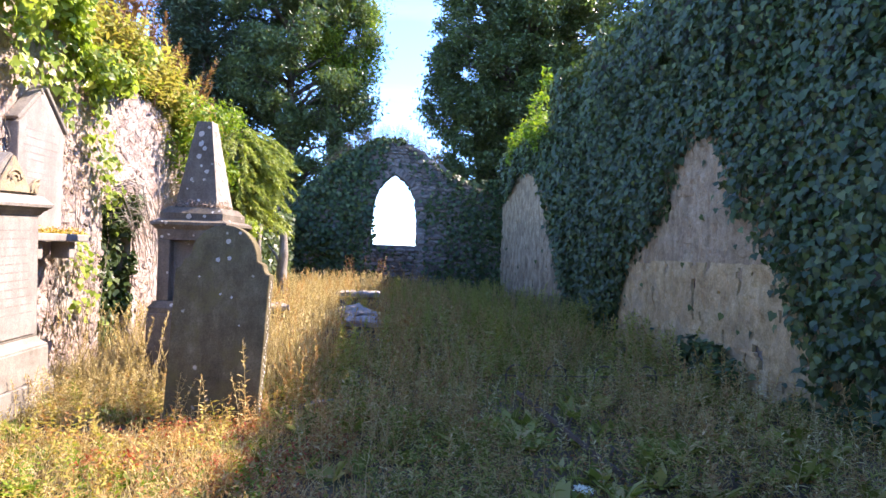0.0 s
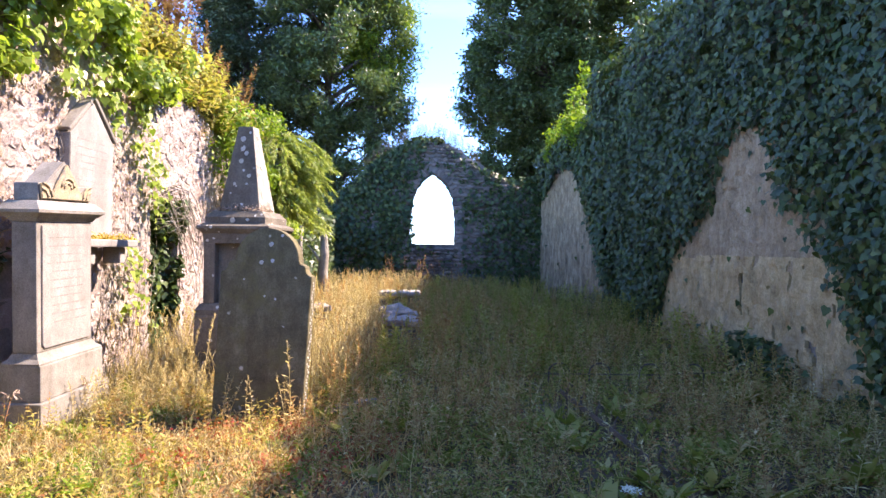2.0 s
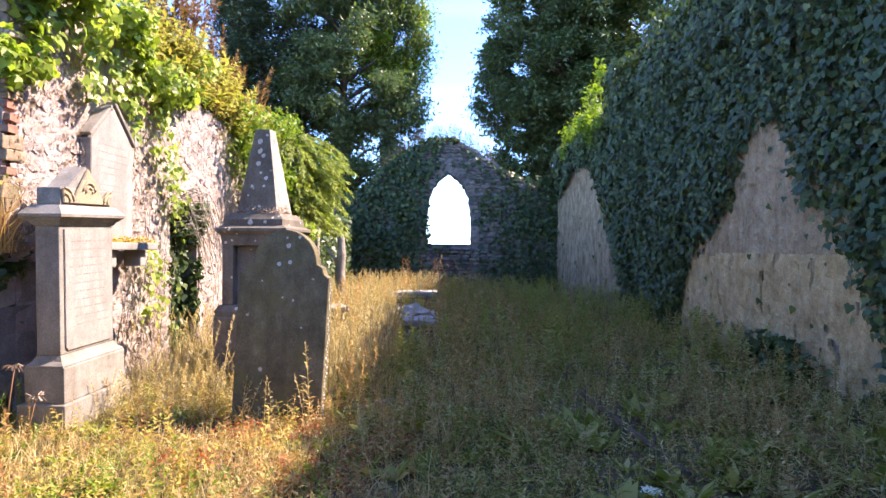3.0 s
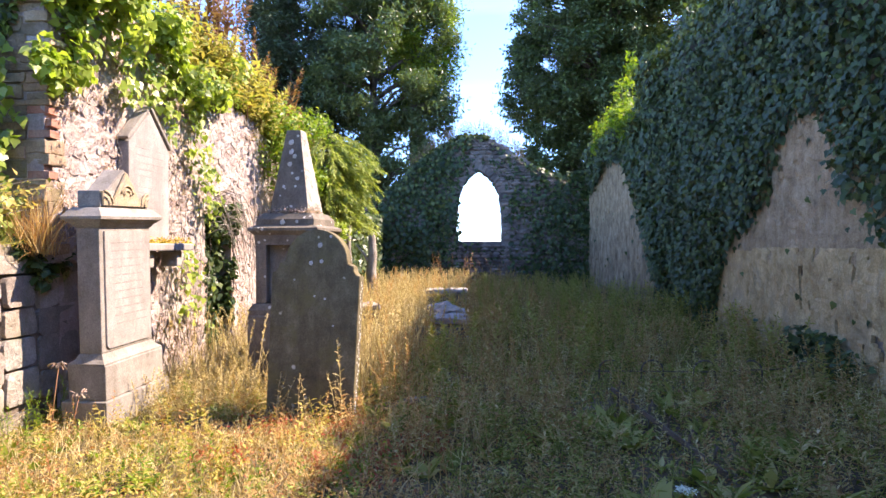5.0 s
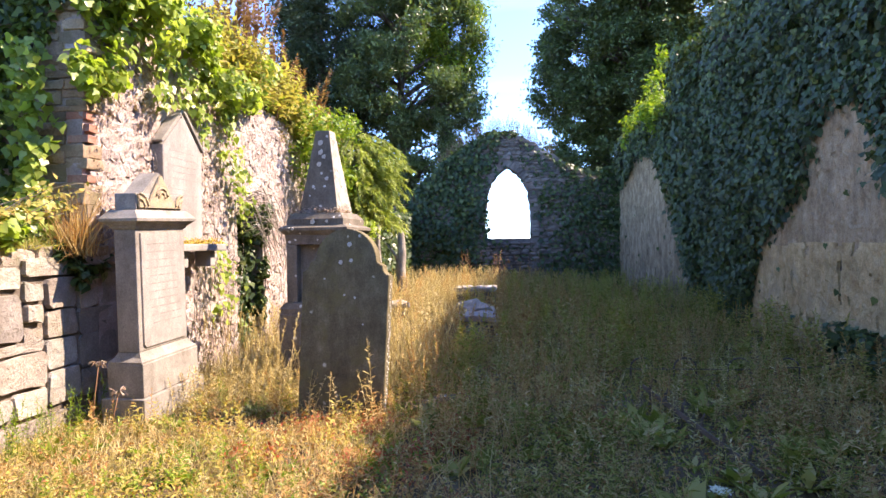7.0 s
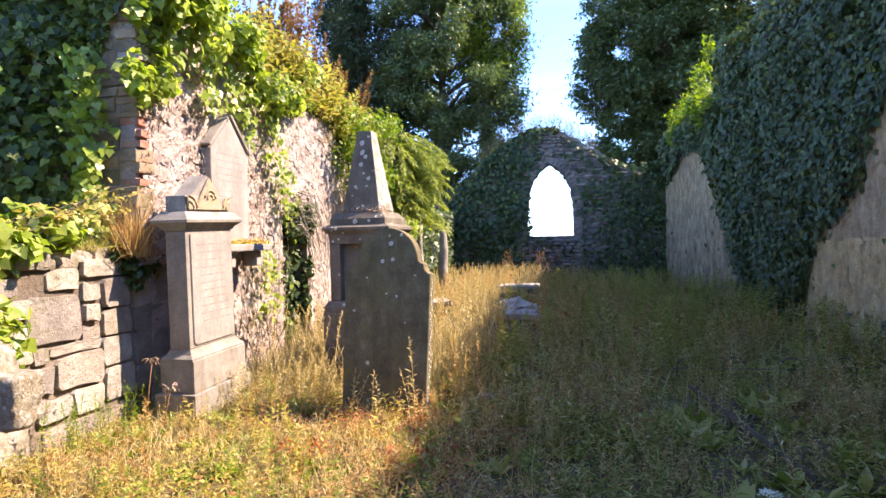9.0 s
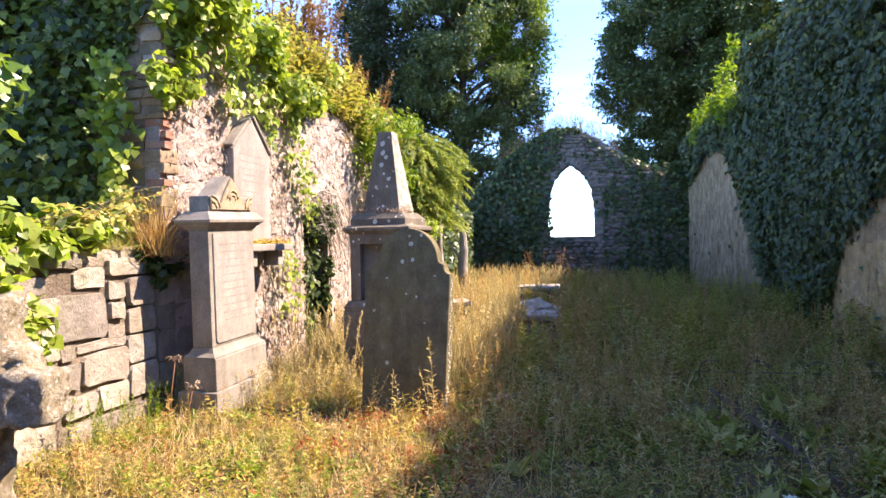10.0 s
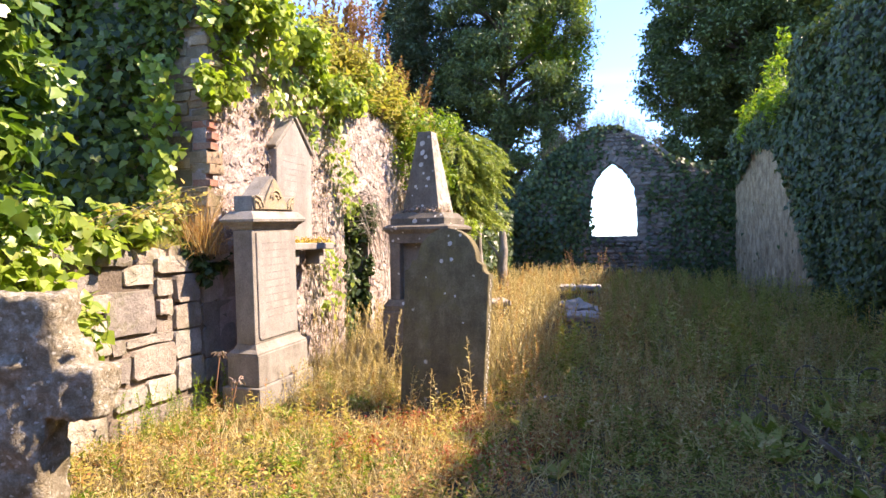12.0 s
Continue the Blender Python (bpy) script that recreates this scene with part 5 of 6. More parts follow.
tree((-4.6, 29.5, 0), 15, (0.2, 0, 9.4), (3.4, 3.0, 7.4), 220, 430, (0.14, 0.26), M["tree"], TREE_LEAF, "tall broadleaf tree with narrow hanging leaves behind the wall", 1.2, 3)
tree((-2.6, 30.5, 0), 15, (0.4, 0, 12.0), (1.9, 1.8, 4.2), 60, 380, (0.13, 0.26), M["bush"], TREE_LEAF, "lighter green tree top with loose twigs", 1.0, 13)
tree((-8.3, 29.0, 0), 15, (0, 0, 8.3), (2.3, 2.0, 7.6), 150, 450, (0.15, 0.26), M["yew"], TREE_LEAF, "dark evergreen tree behind the ruined wall", -0.4, 4)
tree((-10.1, 31.5, 0), 15, (0, 0, 8.5), (1.2, 1.2, 7.6), 120, 300, (0.13, 0.22), M["yew"], TREE_LEAF, "dark columnar evergreen tree behind the wall", -0.6, 5, spread=0.7)
tree((-17.5, 33.0, 0), 16, (0, 0, 12.0), (4.0, 3.0, 3.6), 60, 330, (0.14, 0.28), M["yew"], TREE_LEAF, "loose-branched evergreen tree far behind the wall", 0.2, 6)
tree((7.0, 33.0, 0), 18, (0.3, 0, 10.2), (5.6, 4.0, 8.6), 430, 420, (0.15, 0.26), M["tree"], BROAD_LEAF, "large broadleaf tree beyond the gable wall", 0.2, 7)
tree((14.5, 30.0, 0), 17, (0, 0, 9.5), (5.0, 4.0, 7.5), 150, 330, (0.18, 0.3), M["tree"], BROAD_LEAF, "large broadleaf tree behind the tall ivy wall", 0.2, 8)
tree((17.5, 19.0, 0), 14, (0, 0, 8.0), (4.5, 4.5, 6.0), 80, 300, (0.18, 0.3), M["tree"], BROAD_LEAF, "broadleaf tree behind the tall ivy wall", 0.2, 9)
tree((8.2, 38.0, 0), 17, (0, 0, 10.5), (4.4, 3.0, 7.5), 110, 280, (0.18, 0.3), M["tree"], BROAD_LEAF, "broadleaf tree standing behind the large one", 0.2, 10)
shrub("wall_sapling", [((4.42 + rs.uniform(-0.3, 0.3), rs.uniform(16.9, 22.0), rs.uniform(4.7, 5.6)), (0.42, 0.5, 0.42)) for i in range(24)]
      + [((4.3, 17.6, 5.9), (0.35, 0.4, 0.6)), ((4.35, 17.5, 6.5), (0.22, 0.25, 0.5)), ((4.3, 18.6, 6.0), (0.3, 0.35, 0.5))], 110, (0.1, 0.18), M["bush"], OVAL_LEAF,
      "bright yellow-green saplings on top of the tall wall", (4.8, 19.5, 4.5), 12)


# ---------------------------------------------------------------- patches of render on the south wall
def render_patch(poly, thick, mat, label, cell=0.07, holes=0.52):
    ys, zs = [p[0] for p in poly], [p[1] for p in poly]
    ny, nz = int((max(ys) - min(ys)) / cell), int((max(zs) - min(zs)) / cell)
    bm = bmesh.new()
    vs = {}

    def vert(i, j):
        if (i, j) not in vs:
            a, b = min(ys) + i * cell, min(zs) + j * cell
            d = 0.02 * noise.noise(Vector((a * 1.5, b * 1.5, 0))) + 0.03 * noise.noise(Vector((a * 7, b * 5, 3))) + 0.016 * noise.noise(Vector((a * 17, b * 15, 5)))
            vs[i, j] = bm.verts.new((RIGHT - thick + d, a + 0.02 * noise.noise(Vector((a * 9, b * 9, 1))), b + 0.02 * noise.noise(Vector((a * 9, b * 9, 2)))))
        return vs[i, j]
    for i in range(ny):
        for j in range(nz):
            a, b = min(ys) + (i + 0.5) * cell, min(zs) + (j + 0.5) * cell
            w = noise.noise(Vector((a * 2.5, b * 2.5, 6)))
            if inside(poly, a + 0.12 * w, b + 0.08 * noise.noise(Vector((a * 3, b * 3, 8)))) and noise.noise(Vector((a * 6, b * 3.2, 12))) < holes:
                bm.faces.new((vert(i, j), vert(i, j + 1), vert(i + 1, j + 1), vert(i + 1, j)))
    ext = bmesh.ops.extrude_face_region(bm, geom=bm.faces[:])
    bmesh.ops.translate(bm, vec=(thick, 0, 0), verts=[v for v in ext["geom"] if isinstance(v, bmesh.types.BMVert)])
    bmesh.ops.recalc_face_normals(bm, faces=bm.faces)
    return part("render_patch", bm, mat, south, label)


render_patch([(11.6, -0.1), (11.4, 0.8), (11.2, 1.5), (6.2, 1.55), (6.1, 1.2), (5.9, 0.9), (5.6, 0.7), (5.3, 0.45), (5.3, -0.1)], 0.05, M["render"], "sandy lime render, pitted and crumbling at the edge", 0.045, 0.43)
render_patch([(11.6, 1.3), (10.7, 2.0), (9.7, 2.7), (9.0, 3.6), (8.0, 3.6), (7.4, 3.0), (7.3, 2.5), (6.6, 2.1), (6.2, 1.3)], 0.03, M["bare"], "rough wall face with stones showing through worn render", 0.05, 0.9)
render_patch([(24.0, 0), (24.0, 3.4), (21, 4.4), (18, 4.2), (16.5, 3.0), (15, 1.6), (14, 0.5), (14, 0)], 0.04, M["render_far"], "streaked grey remains of lime render", 0.08, 0.62)


# ---------------------------------------------------------------- stones of the walls
def stone_mesh(seed, mat, square=0.0):
    """An uneven stone in a unit square, its face towards -y at depth 1."""
    rr = random.Random(seed)
    ring = []
    for i in range(8):
        a = math.pi / 4 * i + math.pi / 8 + rr.uniform(-0.15, 0.15) * (1 - square)
        k = 0.5 / max(abs(math.cos(a)), abs(math.sin(a)))
        k *= 1 - (0.16 * rr.random() + (0.1 if i % 2 == 0 else 0)) * (1 - square * 0.75)
        ring.append((k * math.cos(a), k * math.sin(a)))
    if square > 0.5:
        ring = [(0.5 * sx + rr.uniform(-0.03, 0.03), 0.5 * sz + rr.uniform(-0.03, 0.03)) for sx, sz in ((1, 0), (1, 1), (0, 1), (-1, 1), (-1, 0), (-1, -1), (0, -1), (1, -1))]
    vs, fs = [], []
    for y, s in ((0.3, 1.0), (-0.6, 0.97), (-1.0, 0.93 if square > 0.5 else 0.82)):
        for x, z in ring:
            vs.append((x * s + rr.uniform(-0.015, 0.015), y + (rr.uniform(-0.22, 0.22) if y < -0.8 else 0), z * s))
    vs.append((rr.uniform(-0.1, 0.1), -1.12 + rr.uniform(-0.25, 0.15), rr.uniform(-0.1, 0.1)))
    for r in (0, 8):
        for i in range(8):
            j = (i + 1) % 8
            fs.append((r + i, r + j, r + 8 + j, r + 8 + i))
    fs += [(16 + i, 16 + (i + 1) % 8, 24) for i in range(8)]
    return mesh_of("stone", vs, [f[::-1] for f in fs], mat)


def courses(u0, u1, z0, top, row, width, seed, skip=None, gap=0.985):
    """Rows of stones over a wall face: (u, z, width, height, turn)."""
    rr = random.Random(seed)
    z, out = z0, []
    while z < 6:
        h = rr.uniform(*row)
        u = u0 + rr.uniform(-0.1, 0.0)
        while u < u1:
            w = rr.uniform(*width)
            c, hh = u + w / 2, h * rr.uniform(0.72, 1.12)
            if c < u1 and z + h * 0.7 < top(c) and not (skip and skip(c, z + h / 2)):
                out.append((c, z + h / 2 + rr.uniform(-0.03, 0.03), w * gap, hh, rr.uniform(-6, 6)))
            u += w
        z += h
    return out


def lay(parent, rows, where, depth, kinds, mat, limit, seed, rest_mat=None):
    """Stones as parts up to the limit, the rest joined into one part. where(u, z) gives a pose without turn."""
    rr = random.Random(seed)
    meshes = [stone_mesh(seed * 50 + i, mat, kinds) for i in range(14)]
    vs, fs = [], []
    for i, (u, z, w, h, turn) in enumerate(rows):
        m = where(u, z) @ pose(0, 0, 0, 0, turn, 0) @ Matrix.Diagonal((w, depth * rr.uniform(0.6, 1.5), h, 1))
        me = rr.choice(meshes)
        if i < limit:
            ob = new("stone", me)
            ob.parent = parent
            ob.matrix_world = m
        else:
            o = len(vs)
            vs += [m @ v.co for v in me.vertices]
            fs += [tuple(q + o for q in p.vertices) for p in me.polygons]
    if vs:
        ob = new("rubble", mesh_of("rubble", vs, fs, mat))
        ob.parent = parent
        tagged(ob, kind="stuff")


def rubble_cells(u0, u1, z0, z1, su, sz, seed, jitter=0.42):
    """Random rubble: cells round scattered points, each clipped against its neighbours. Gives outlines in u and z."""
    rr = random.Random(seed)
    nu, nz = int((u1 - u0) / su), int((z1 - z0) / sz)
    pts = {(i, j): (i + 0.5 * (j % 2) + rr.uniform(-jitter, jitter), j + rr.uniform(-jitter, jitter)) for i in range(-2, nu + 2) for j in range(-2, nz + 2)}
    out = []
    for i in range(nu):
        for j in range(nz):
            p = pts[i, j]
            poly = [(p[0] - 1.2, p[1] - 1.2), (p[0] + 1.2, p[1] - 1.2), (p[0] + 1.2, p[1] + 1.2), (p[0] - 1.2, p[1] + 1.2)]
            for di in (-2, -1, 0, 1, 2):
                for dj in (-2, -1, 0, 1, 2):
                    q = pts.get((i + di, j + dj))
                    if q is None or (di == 0 and dj == 0):
                        continue
                    mx, my, nx, ny = (p[0] + q[0]) / 2, (p[1] + q[1]) / 2, q[0] - p[0], q[1] - p[1]
                    side = [(x - mx) * nx + (y - my) * ny for x, y in poly]
                    cut = []
                    for k in range(len(poly)):
                        a, b, sa, sb = poly[k - 1], poly[k], side[k - 1], side[k]
                        if sa * sb < 0:
                            t = sa / (sa - sb)
                            cut.append((a[0] + (b[0] - a[0]) * t, a[1] + (b[1] - a[1]) * t))
                        if sb <= 0:
                            cut.append(b)
                    poly = cut
                    if len(poly) < 3:
                        break
                if len(poly) < 3:
                    break
            if len(poly) >= 3:
                out.append([(u0 + x * su, z0 + y * sz) for x, y in poly])
    return out


def cell_stone(poly, depth, seed, cut=0.24, snug=0.0):
    """A flat-faced stone of that outline, corners rubbed off: centre, points and faces, face towards -y."""
    rr = random.Random(seed)
    cu, cz = sum(p[0] for p in poly) / len(poly), sum(p[1] for p in poly) / len(poly)
    ring = []
    for k, p in enumerate(poly):
        a, b = poly[k - 1], poly[(k + 1) % len(poly)]
        for q, t in ((a, cut), (b, cut)):
            ring.append((p[0] + (q[0] - p[0]) * t - cu, p[1] + (q[1] - p[1]) * t - cz))
    n = len(ring)
    vs, fs = [], []
    tip = 0.1 if snug < 1 else 0.03
    tu, tz = rr.uniform(-tip, tip), rr.uniform(-tip, tip)
    for y, s in ((0.03, 0.985), (-depth * 0.55, 0.965 + snug * 0.02), (-depth, 0.9 + snug * 0.07)):
        for x, z in ring:
            vs.append((x * s, y + ((tu * x + tz * z + rr.uniform(-0.006, 0.006)) if y < 0 else 0), z * s))
    for x, z in ring:
        vs.append((x * 0.5 + rr.uniform(-0.01, 0.01), -depth - rr.uniform(-0.002, 0.004) + tu * x * 0.5 + tz * z * 0.5, z * 0.5 + rr.uniform(-0.01, 0.01)))
    vs.append((0, -depth - rr.uniform(-0.002, 0.005), 0))
    for r in (0, n, 2 * n):
        fs += [(r + i, r + n + i, r + n + (i + 1) % n, r + (i + 1) % n) for i in range(n)]
    fs += [(3 * n + i, 4 * n, 3 * n + (i + 1) % n) for i in range(n)]
    return (cu, cz), vs, fs


def lay_cells(parent, cells, where, mat, limit, depth, seed, cut=0.24, snug=0.0, smooth=False):
    rr = random.Random(seed)
    vs, fs = [], []
    for i, poly in enumerate(cells):
        (cu, cz), v, f = cell_stone(poly, rr.uniform(*depth), seed * 1000 + i, cut, snug)
        if i < limit:
            ob = new("stone", mesh_of("stone", v, f, mat, smooth))
            ob.parent = parent
            ob.matrix_world = where(cu, cz)
        else:
            m, o = where(cu, cz), len(vs)
            vs += [m @ Vector(q) for q in v]
            fs += [tuple(q + o for q in p) for p in f]
    if vs:
        ob = new("rubble", mesh_of("rubble", vs, fs, mat, smooth))
        ob.parent = parent
        tagged(ob, kind="stuff")


face_east = lambda u, z: pose(LEFT - 0.04, u, z, 0, 0, 90)
def on_north(poly):
    u, z = sum(p[0] for p in poly) / len(poly), sum(p[1] for p in poly) / len(poly)
    return z < left_top(u) - 0.08 and u > 5.4 and not (u < 5.92 and z < 1.46) and not (8.45 < u < 9.55 and z < 2.02)


def mortar_face():
    """The weathered face of the wall: lumps of lime mortar with hollows where stones have dropped out."""
    step = 0.03
    nu, nz = int((14.2 - 5.36) / step), int(4.6 / step)
    vs, idx, fs = [], {}, []

    def vert(i, j):
        if (i, j) not in idx:
            u, z = 5.36 + i * step, j * step
            d = 0.016 * noise.noise(Vector((u * 2.2, z * 2.2, 31))) + 0.026 * noise.noise(Vector((u * 6, z * 9, 33))) + 0.018 * noise.noise(Vector((u * 19, z * 24, 35)))
            pit = noise.noise(Vector((u * 5, z * 8, 37)))
            d -= 0.12 * max(0.0, pit - 0.36)
            idx[i, j] = len(vs)
            vs.append((LEFT - 0.024 + d, u, z))
        return idx[i, j]
    for i in range(nu):
        for j in range(nz):
            u, z = 5.36 + (i + 0.5) * step, (j + 0.5) * step
            if z < left_top(u) - 0.02 and not (u < 5.9 and z < 1.44) and not (8.47 < u + 0.07 * noise.noise(Vector((0, z * 3, 2))) < 9.53 and z < 2.02):
                fs.append((vert(i, j), vert(i + 1, j), vert(i + 1, j + 1), vert(i, j + 1)))
    ob = new("mortar_face", mesh_of("mortar_face", vs, fs, M["mortar"]))
    ob.parent = north
    tagged(ob, "pitted pinkish lime mortar between the stones")


mortar_face()
pick = random.Random(61)
cells = [c for c in rubble_cells(5.3, 14.0, 0.0, 4.5, 0.16, 0.105, 4, 0.46) if on_north(c)]
cells = [c for c in cells if pick.random() > 0.22 + 0.3 * noise.noise(Vector((c[0][0] * 1.1, c[0][1] * 1.1, 51)))]
cells = [[(sum(p[0] for p in c) / len(c) * (1 - k) + u * k, sum(p[1] for p in c) / len(c) * (1 - k) + z * k) for u, z in c] for c in cells for k in (pick.uniform(0.8, 1.0),)]
cells.sort(key=lambda c: c[0][0] + 0.5 * abs(c[0][1] - 1.8))
lay_cells(north, cells, face_east, M["rubble"], 300, (0.004, 0.026), 4, 0.22, 0.6)


def squared(rows, seed):
    """Roughly squared blocks from coursed rows, some courses split or merged."""
    rr = random.Random(seed)
    out = []
    for u, z, w, h, turn in rows:
        def corner(sx, sz):
            return (u + sx * w / 2 + rr.uniform(-0.025, 0.025), z + sz * h / 2 + rr.uniform(-0.022, 0.022))
        if h > 0.24 and rr.random() < 0.3:
            mid = rr.uniform(-0.2, 0.3)
            a, b2, c, d = corner(-1, -1), corner(1, -1), corner(1, mid), corner(-1, mid)
            out += [[a, b2, c, d], [(d[0], d[1] + 0.01), (c[0], c[1] + 0.01), corner(1, 1), corner(-1, 1)]]
        else:
            out.append([corner(-1, -1), corner(1, -1), corner(1, 1), corner(-1, 1)])
    return out


LAID = ((4.08, 4.63, 0.85, 1.22), (4.13, 4.28, 0.7, 0.83), (4.3, 4.87, 0.73, 0.83), (4.36, 4.87, 0.45, 0.71), (4.65, 4.85, 0.81, 0.94),
        (4.65, 4.86, 1.15, 1.3), (4.9, 5.25, 1.06, 1.32), (4.9, 5.27, 0.82, 1.04), (4.89, 5.26, 0.56, 0.8), (4.92, 5.3, 0.26, 0.54),
        (4.28, 4.62, 1.24, 1.41), (4.15, 4.33, 0.46, 0.68), (4.17, 4.5, 0.24, 0.43), (4.53, 4.9, 0.22, 0.42), (5.28, 5.56, 1.04, 1.3),
        (5.3, 5.8, 0.8, 1.02), (5.3, 5.84, 0.5, 0.78), (5.32, 5.84, 0.24, 0.48), (5.58, 5.86, 1.04, 1.32), (4.66, 4.85, 0.97, 1.12), (4.65, 5.24, 1.34, 1.5), (5.27, 5.84, 1.34, 1.48), (4.2, 5.3, 0.02, 0.2))
laid = []
lr = random.Random(12)
for u0, u1, z0, z1 in LAID:
    j = [lr.uniform(-0.018, 0.018) for i in range(8)]
    laid.append([(u0 + j[0], z0 + j[1]), ((u0 + u1) / 2, z0 + j[1] * 1.4), (u1 + j[2], z0 + j[3]), (u1 + j[4], z1 + j[5]), ((u0 + u1) / 2, z1 + j[5] * 1.4), (u0 + j[6], z1 + j[7])])
rows = courses(2.2, 4.18, 0.02, lambda u: 1.52, (0.16, 0.42), (0.2, 0.6), 9, None, 0.98)
rows = [(u, z, w, min(h, 0.4) * 0.985, t) for u, z, w, h, t in rows if z + h / 2 < 1.53]
lay_cells(low, laid + squared(rows, 9), lambda u, z: pose(-3.785, u, z, 0, 0, 90), M["grey_block"], 300, (0.016, 0.034), 9, 0.13, 1.0)
rr = random.Random(3)
u = 2.2
while u < 5.5:
    w = rr.uniform(0.25, 0.5)
    bm = box((0.66, w - 0.02, 0.16), (0, 0, 0), 0.03, worn=0.025, seed=int(u * 10), cuts=3)
    ob = part("coping_stone", bm, M["grey_block"], low)
    ob.matrix_world = pose(-4.1 + rr.uniform(-0.03, 0.03), u + w / 2, 1.44 + rr.uniform(-0.03, 0.02), rr.uniform(-3, 3), rr.uniform(-3, 3), rr.uniform(-4, 4))
    u += w

# the end of the wall: thin courses, with brick patching at the corner
rows = courses(-6.5, -3.62, 0.9, lambda u: 4.6, (0.09, 0.19), (0.2, 0.45), 14)
lay(jamb, [r for r in rows if r[0] < -4.65], lambda u, z: pose(u, 5.43, z), 0.05, 0.9, M["jamb_stone"], 0, 14)
lay(north, [(a, z, min(w, 0.3), h, t * 0.3) for a, z, w, h, t in rows if a >= -4.65 and z > 1.5], lambda u, z: pose(min(u, -4.0), 5.31, z), 0.03, 0.9, M["jamb_stone"], 200, 15)
bricks = [mesh_of("brick", *(lambda b: b)(([(x * 0.5, y * 0.5, z * 0.5) for x, y, z in ((-1, -1, -1), (1, -1, -0.92), (0.96, 1, -1), (-1, 1, -1), (-0.95, -1, 1), (1, -0.94, 1), (1, 1, 0.95), (-1, 1, 1))],
                   [(0, 3, 2, 1), (4, 5, 6, 7), (0, 1, 5, 4), (1, 2, 6, 5), (2, 3, 7, 6), (3, 0, 4, 7)])), M["brick"])]
# squared stones and a few bricks up the corner
z, n = 1.5, 0
while z < 4.4:
    h2 = rr.uniform(0.05, 0.13)
    w = rr.uniform(0.18, 0.26) if n % 2 else rr.uniform(0.28, 0.42)
    red = 1.55 < z < 2.75 and rr.random() < 0.5
    if red:
        for k2 in range(max(1, int(h2 / 0.075))):
            ob = new("brick", bricks[0])
            ob.parent = north
            ob.matrix_world = pose(-3.74 + rr.uniform(-0.045, 0.015), 5.34 + rr.uniform(-0.01, 0.03), z + 0.037 + 0.075 * k2, rr.uniform(-2, 2), rr.uniform(-3, 3), rr.uniform(-5, 5)) @ Matrix.Diagonal((0.19, 0.13, 0.066, 1))
    else:
        bm = box((w, 0.24, h2 * 0.93), (0, 0, 0), 0.01, worn=0.016, seed=n, cuts=3)
        ob = part("quoin_stone", bm, M["jamb_stone"], north)
        ob.matrix_world = pose(-3.65 - w / 2 + rr.uniform(-0.025, 0.01), 5.4 + rr.uniform(-0.015, 0.015), z, 0, rr.uniform(-2, 2), rr.uniform(-4, 4))
    z += h2
    n += 1


def gable_top(u):
    return float(np.interp(u, [-4.5, -3.4, -2.75, -2.3, -1.7, -1.0, -0.3, 0.35, 0.95, 1.5, 2.1, 2.7, 3.3, 5.2], [3.2, 3.5, 3.9, 4.45, 4.95, 5.4, 5.68, 5.72, 5.5, 5.15, 4.75, 4.4, 4.1, 3.9]))


rows = courses(-4.3, 4.4, 0.05, lambda u: gable_top(u) - 0.08, (0.09, 0.17), (0.16, 0.42), 19, lambda u, z: -0.85 < u < 1.35 and 1.55 < z < 4.75 - 0.85 * abs(u - 0.2) ** 1.3)
lay(east, rows, lambda u, z: pose(u, EAST - 0.01, z), 0.06, 0.4, M["dark_rubble"], 0, 19)
# the ring of stones round the pointed window
arch = [(-0.62, 1.76), (-0.6, 2.7), (-0.55, 3.35), (-0.42, 3.78), (-0.15, 4.15), (0.19, 4.46), (0.55, 4.22), (0.83, 3.92), (1.0, 3.5), (1.07, 2.9), (1.1, 1.79)]
ring = []
for (ax, az), (bx, bz) in zip(arch, arch[1:]):
    ln = math.hypot(bx - ax, bz - az)
    cnt = max(1, round(ln / 0.16))
    for i in range(cnt):
        s = (i + 0.5) / cnt
        nx, nz = -(bz - az) / ln, (bx - ax) / ln
        deg = math.degrees(math.atan2(nx, nz))
        ring.append((ax + (bx - ax) * s + nx * 0.15, az + (bz - az) * s + nz * 0.15, ln / cnt * 0.96, 0.3, deg))
lay(east, ring, lambda u, z: pose(u, EAST - 0.015, z), 0.06, 0.9, M["dark_rubble"], 100, 23)

cells = [c for c in rubble_cells(5.5, 12.0, 1.2, 3.8, 0.3, 0.17, 29) if inside(BARE_HIGH, sum(p[0] for p in c) / len(c), sum(p[1] for p in c) / len(c)) and min(p[1] for p in c) > 1.5]
cells = [c for c in cells if rr.random() < 0.3]
lay_cells(south, cells, lambda u, z: pose(RIGHT - 0.022, u, z, 0, 0, -90), M["bare"], 150, (0.002, 0.012), 29, 0.3, 0.0, True)


